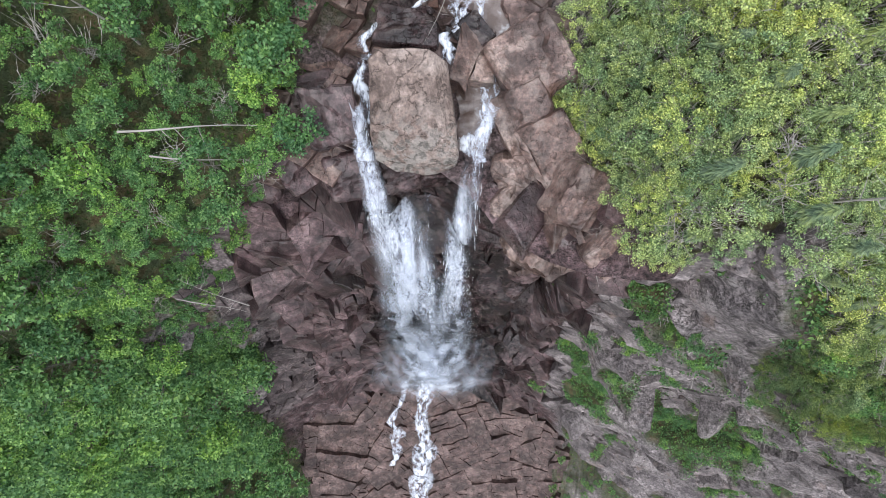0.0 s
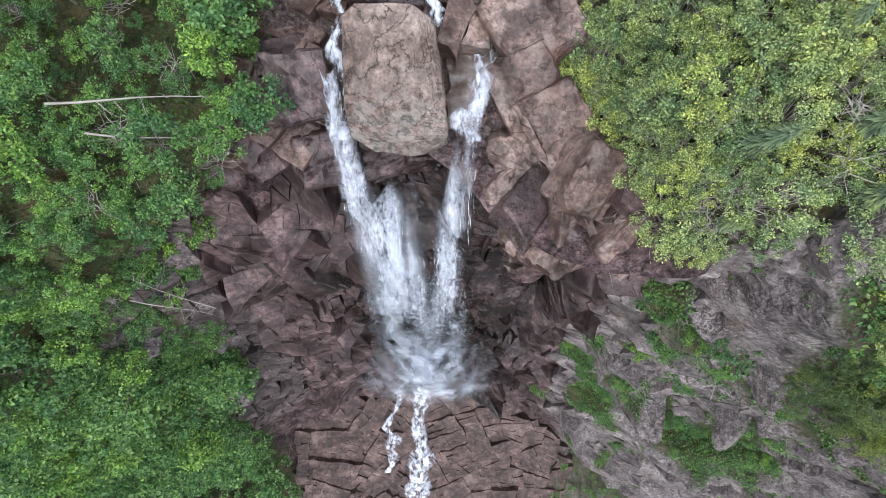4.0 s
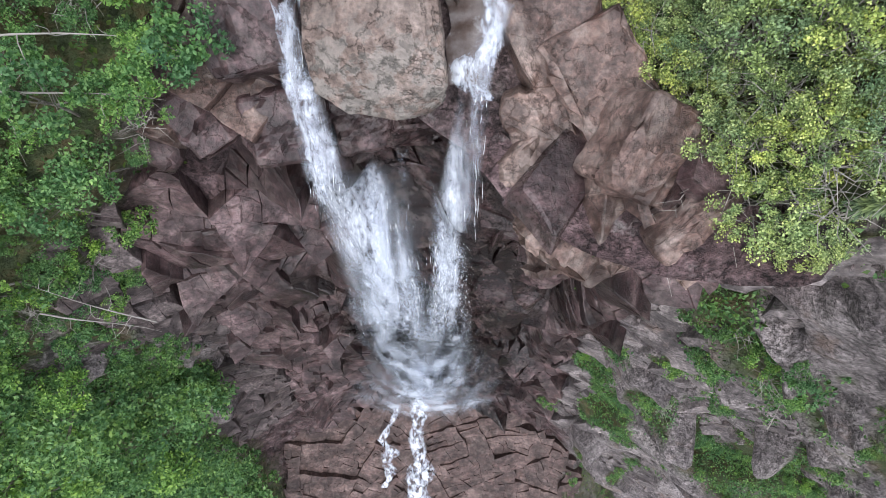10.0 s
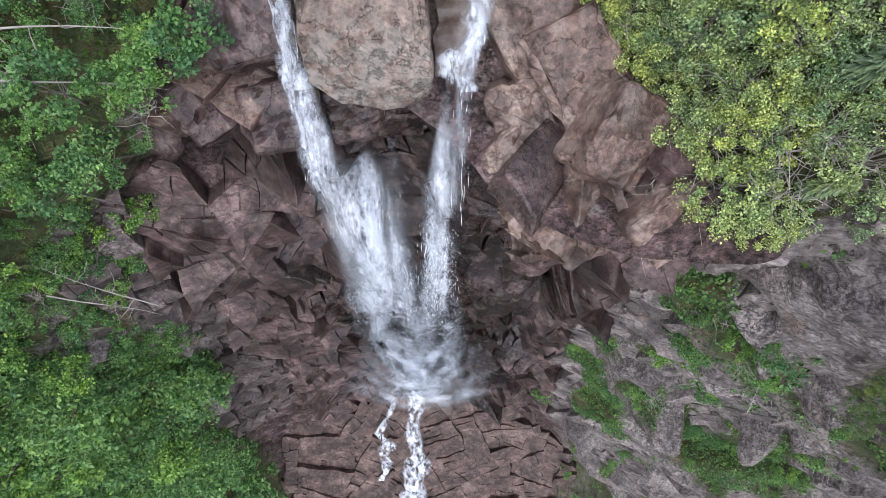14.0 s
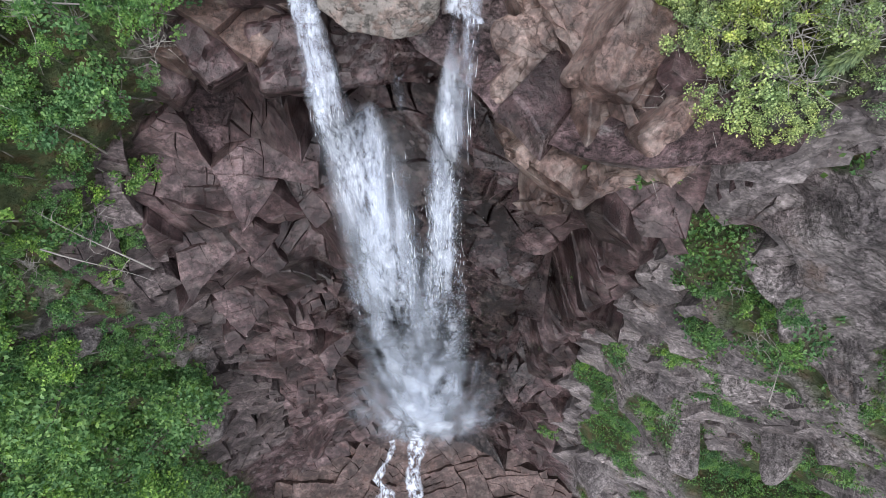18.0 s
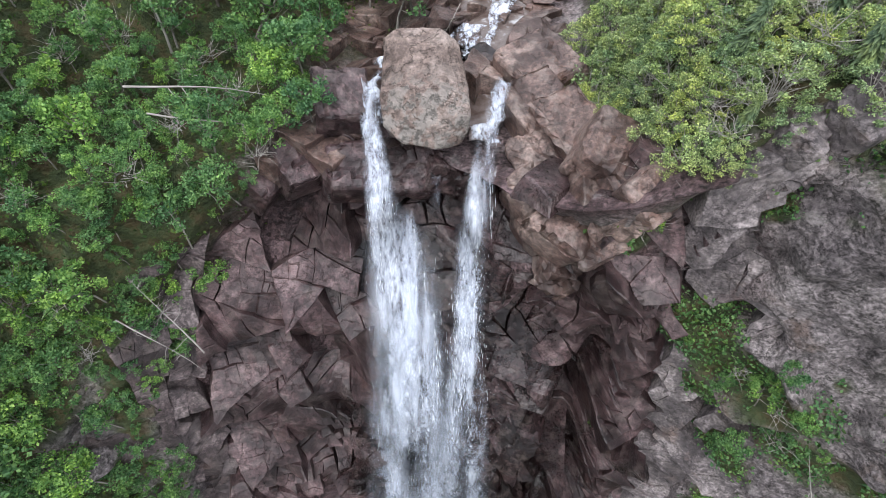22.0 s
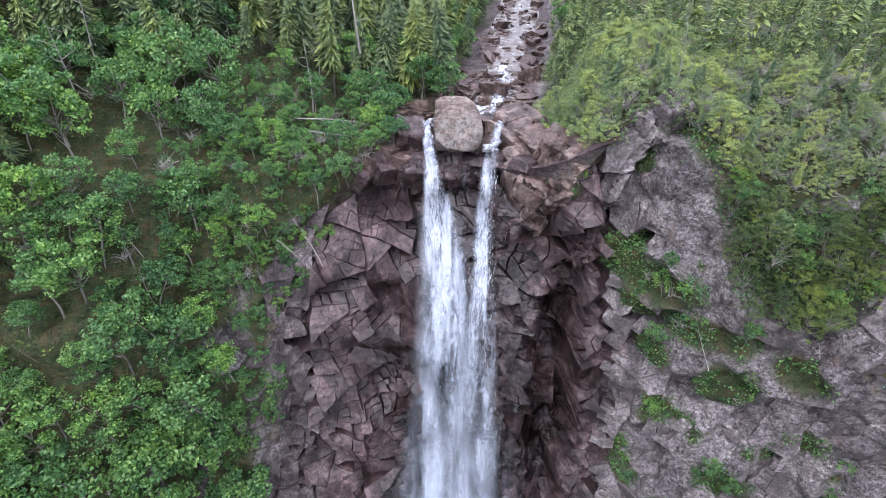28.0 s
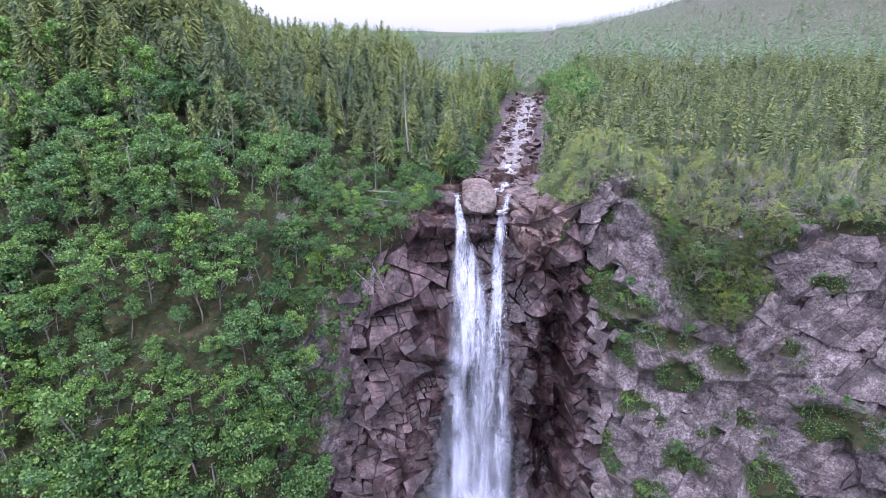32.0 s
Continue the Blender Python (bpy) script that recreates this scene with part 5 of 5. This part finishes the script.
plant("fir_tree", FIR, sow(right_near, 760, 0.85, 203), lambda c, r: (r.uniform(1.1, 2.3) if c[0] < 16 else r.uniform(0.9, 1.8)) + 0.03 * max(c[1], 0), 303, "low bushy olive-green fir on the cliff top", "tree", "firs on the cliff top", (M_FIR, M_DEAD), 230,
      "fir_thicket", "olive-green thicket of low firs on the cliff top", nearness, FIR_FAR)
plant("spruce_tree", SPRUCE, sow(right_near & (X > 9), 300, 1.2, 223), lambda c, r: r.uniform(1.3, 3.0), 323, "small dark spruce among low firs on the cliff top", "tree", "spruces on the cliff top", (M_NEEDLE, M_DEAD), 120,
      "rim_spruce_wood", "small dark spruces among low firs on the cliff top", nearness, SPRUCE_FAR)
ledge = (~L_TOP) & (X > 6) & (X < 45) & (Zc > -15)
plant("shrub", BIRCH, sow(ledge, 420, 0.65, 204), lambda c, r: r.uniform(0.7, 1.9), 304, "small bright green shrub rooted on a cliff ledge", "shrub", "shrubs on the ledges", (M_LEAF, M_BARK), 130,
      "shrub_field", "small green shrubs low on the cliff", nearness, BIRCH_FAR)


plateau = L_TOP & (X > 3.5) & (X < 110) & (Y - rim_y(X) >= 9) & (Y < 95) & (np.abs(X - stream_x(Y)) > 4)
plant("spruce_tree", THIN, sow(plateau, 1500, 1.7, 213), lambda c, r: r.uniform(1.8, 5.4), 313, "small sparse spruce on the plateau", "tree", "spruces on the plateau", (M_NEEDLE, M_DARKBARK), 0,
      "plateau_wood", "open wood of small grey-green spruces on the plateau", nearness)


def far_wood():
    r = np.random.default_rng(205)
    kinds = [far_conifer(170 + k) for k in range(10)]
    n = 24000
    y = 20 + 640 * r.random(n) ** 1.5
    x = r.uniform(-0.95, 1.05, n) * (y + 60)
    near = ((x < 108) & (x > 3) & (y < 92)) | ((x > -78) & (x < 3) & (y < 78)) | ((np.abs(x - stream_x(y)) < 4) & (y < 80))
    x, y = x[~near], y[~near]
    z = top_z(x, y)
    out = []
    for k in range(len(x)):
        p, f = kinds[k % 10]
        h = r.uniform(3.5, 7.5)
        out.append((p * np.array([h * 1.15, h * 1.15, h]) + np.array([x[k], y[k], z[k] - 0.2]), f))
    return join(out)


# the far trees take the needle colour with haze painted in
tagged(new("far_wood", mesh_from("far_wood", *far_wood(), M_HAZE_NEEDLE)), "distant spruce forest on plateau and hills", "forest", kind="stuff")


def undergrowth(mask, count, size, seed, lift):
    r = np.random.default_rng(seed)
    w = np.where(mask, L_AREA * L_GREEN, 0)
    pick = r.choice(len(w), count, p=w / w.sum())
    c = scatter(pick, r) + r.normal(0, 0.14, (count, 3)) + np.array([0, 0, lift])
    keep = N3(c[:, 0], c[:, 1], c[:, 2], 1.6, 3) > -0.35
    return leaves(c[keep], size, 0.5)


low = (np.abs(X) < 60) & (Y < 40) & (Y > -45)
tagged(new("undergrowth", mesh_from("undergrowth", *undergrowth(low, 150000, 0.14, 206, 0.22), M_UNDER)), "low green undergrowth of leaves and ferns on the slopes", "undergrowth", kind="stuff")


# ---- dead wood ----
def bare_tree(seed, twigs, reach, thick):
    """A leafless grey stem of unit length along z, with thin crooked branches."""
    r = np.random.default_rng(seed)
    h = np.linspace(0, 1, 7)
    line = np.stack([0.03 * np.sin(4 * h + seed), 0.03 * np.cos(3 * h + seed), h], 1)
    stem = tube(line, thick * (1.1 - h), 6)
    arms = []
    for k in range(twigs):
        f = 0.2 + 0.75 * (k + r.random()) / twigs
        base = np.array([np.interp(f, h, line[:, i]) for i in range(3)])
        a = r.uniform(0, 2 * np.pi)
        ln = reach * r.uniform(0.5, 1.0) * (1.2 - f)
        d = np.array([math.cos(a), math.sin(a), r.uniform(-0.1, 0.6)])
        line2 = [base]
        for step in range(4):
            d = unit(d + r.normal(0, 0.28, 3))
            line2.append(line2[-1] + d * ln / 4)
        arms.append(tube(line2, thick * np.array([0.42, 0.32, 0.24, 0.16, 0.07]), 4))
    return stem, arms


BARE = []
for k in range(6):
    stem, arms = bare_tree(400 + k, 6 + k % 3, 0.4, 0.008)
    BARE.append([("trunk", mesh_from("trunk", *stem, M_DEAD, True))] + [("branch", mesh_from("branch", *a, M_DEAD, True)) for a in arms])


def dead_tree(a, b, k, label, group="", name="dead_tree"):
    """A bare stem from its foot a to its tip b."""
    a, b = Vector(a), Vector(b)
    ob = tagged(new(name), label, "dead tree", group)
    for nm, me in BARE[k % 6]:
        part(nm, me, ob)
    q = (b - a).to_track_quat("Z", "Y").to_matrix().to_4x4()
    ob.matrix_world = Matrix.Translation(a) @ q @ pose(0, 0, 0, 0, 0, 40 * k) @ Matrix.Scale((b - a).length, 4)


for k, (a, b) in enumerate([((-12.2, 5.0, 63.2), (-7.0, 4.6, 62.2)), ((-13.2, 5.9, 63.8), (-7.1, 6.1, 62.9)), ((-10.8, -1.9, 55.6), (-12.9, -0.2, 59.3)), ((-13.8, -1.2, 57.5), (-10.9, -2.4, 54.9))]):
    dead_tree(a, b, k, "fallen bare grey tree hanging over the rock edge", "fallen trees on the ravine edge")
dead_tree((13.0, 4.5, 66.6), (10.4, 6.0, 67.8), 4, "bleached bare birch stem lying over low firs")
dead_tree((15.5, -7.2, 51.3), (14.9, -4.9, 54.2), 5, "bare white sapling on a cliff ledge")
dead_tree((26.4, -8.8, 66.2), (28.1, -8.0, 71.8), 1, "leaning grey dead trunk at the cliff rim")
dead_tree((12.7, 2.2, 66.5), (12.5, 2.2, 72.0), 2, "upright grey dead trunk at the cliff rim")
dead_tree((-9.6, 14, 66.5), (-9.45, 14, 78.0), 0, "tall bare grey trunk among spruces")
dead_tree((-36.2, -12.2, 46.5), (-35.0, -12, 52.2), 3, "forked pale birch trunk on the slope")
dead_tree((0.3, 11.4, 64.2), (-0.9, 9.5, 63.2), 5, "weathered log lying across the stream behind the boulder", name="driftwood_log")
r_dead = np.random.default_rng(420)
for n, c in enumerate(sow(L_TOP & (X < -7) & (X > -60) & (Y < 60), 80, 2.4, 430)):
    h = r_dead.uniform(3.5, 8.0)
    dead_tree(c - np.array([0, 0, 0.3]), c + np.array([r_dead.normal(0, 0.5), r_dead.normal(0, 0.5), h]), n, "slender grey dead trunk standing in the wood", "dead trunks in the wood")
for n, c in enumerate(sow(L_TOP & (X > 6) & (X < 80) & (Y < 70), 60, 2.5, 431)):
    h = r_dead.uniform(1.8, 4.5)
    dead_tree(c - np.array([0, 0, 0.3]), c + np.array([r_dead.normal(0, 0.7), r_dead.normal(0, 0.7), h]), n, "grey dead trunk standing among low firs", "dead trunks on the plateau")
for n, c in enumerate(sow((~L_TOP) & (X < -8) & (X > -55) & (Zc > 25), 50, 2.5, 432)):
    h = r_dead.uniform(1.5, 4.5)
    dead_tree(c - np.array([0, 0, 0.2]), c + np.array([r_dead.normal(0, 0.8), r_dead.normal(-0.5, 0.5), h]), n, "pale bare trunk among birches on the slope", "dead trunks on the slope")


tagged(new("ledge_plants", mesh_from("ledge_plants", *undergrowth(ledge & (Zc > 10), 62000, 0.12, 207, 0.17), M_LEAF)), "bright green low plants on the cliff ledges", "plants", kind="stuff")
gully = (~L_TOP) & (X > 15.6) & (X < 22.5) & (Zc > 54)
plant("shrub", FIR, sow(gully, 75, 0.75, 214), lambda c, r: r.uniform(0.9, 2.0), 314, "low olive-green bush clinging to the gully in the cliff", "shrub", "bushes in the gully", (M_LEAF_OLIVE, M_DEAD), 50,
      "gully_firs", "low firs in the gully", nearness)
edge = (~L_TOP) & (X > 9) & (X < 42) & (Zc > rim_z(X) - 1.6)
plant("fir_tree", FIR, sow(edge, 22, 1.2, 215), lambda c, r: r.uniform(0.8, 1.7), 315, "low bushy fir overhanging the cliff rim", "tree", "firs on the cliff rim", (M_FIR, M_DEAD), 60,
      "rim_firs", "low firs on the cliff rim", nearness)


def brushwood(spots, seed):
    """Tangles of dry grey twigs."""
    r = np.random.default_rng(seed)
    out = []
    for c in spots:
        up = r.uniform(0.8, 2.0)
        for k in range(26):
            d = unit(np.array([r.normal(), r.normal(), r.uniform(0.1, 1.2)]))
            a = c + np.array([0, 0, up * 0.5]) + r.normal(0, 0.15, 3)
            ln = r.uniform(0.5, 1.3)
            out.append(tube([a, a + d * ln * 0.5 + r.normal(0, 0.08, 3), a + d * ln + r.normal(0, 0.15, 3)], [0.017, 0.011, 0.004], 3))
    return join(out)


brush = np.concatenate([sow(right_near & (X < 35), 210, 0.7, 440), sow((X < -7) & (X > -45) & (Zc > 40) & (Y < 20), 80, 1.2, 441), sow(ledge & (Zc > 35), 40, 1.0, 442)])
tagged(new("brushwood", mesh_from("brushwood", *brushwood(brush, 443), M_DEAD)), "dry grey tangled twigs among the bushes", "brushwood", kind="stuff")

heath = L_TOP & (X > 3.5) & (X < 110) & (Y > 6) & (Y < 95)
tagged(new("heath", mesh_from("heath", *undergrowth(heath, 85000, 0.2, 208, 0.22), M_GRASS)), "pale green dwarf shrubs between the plateau trees", "undergrowth", kind="stuff")
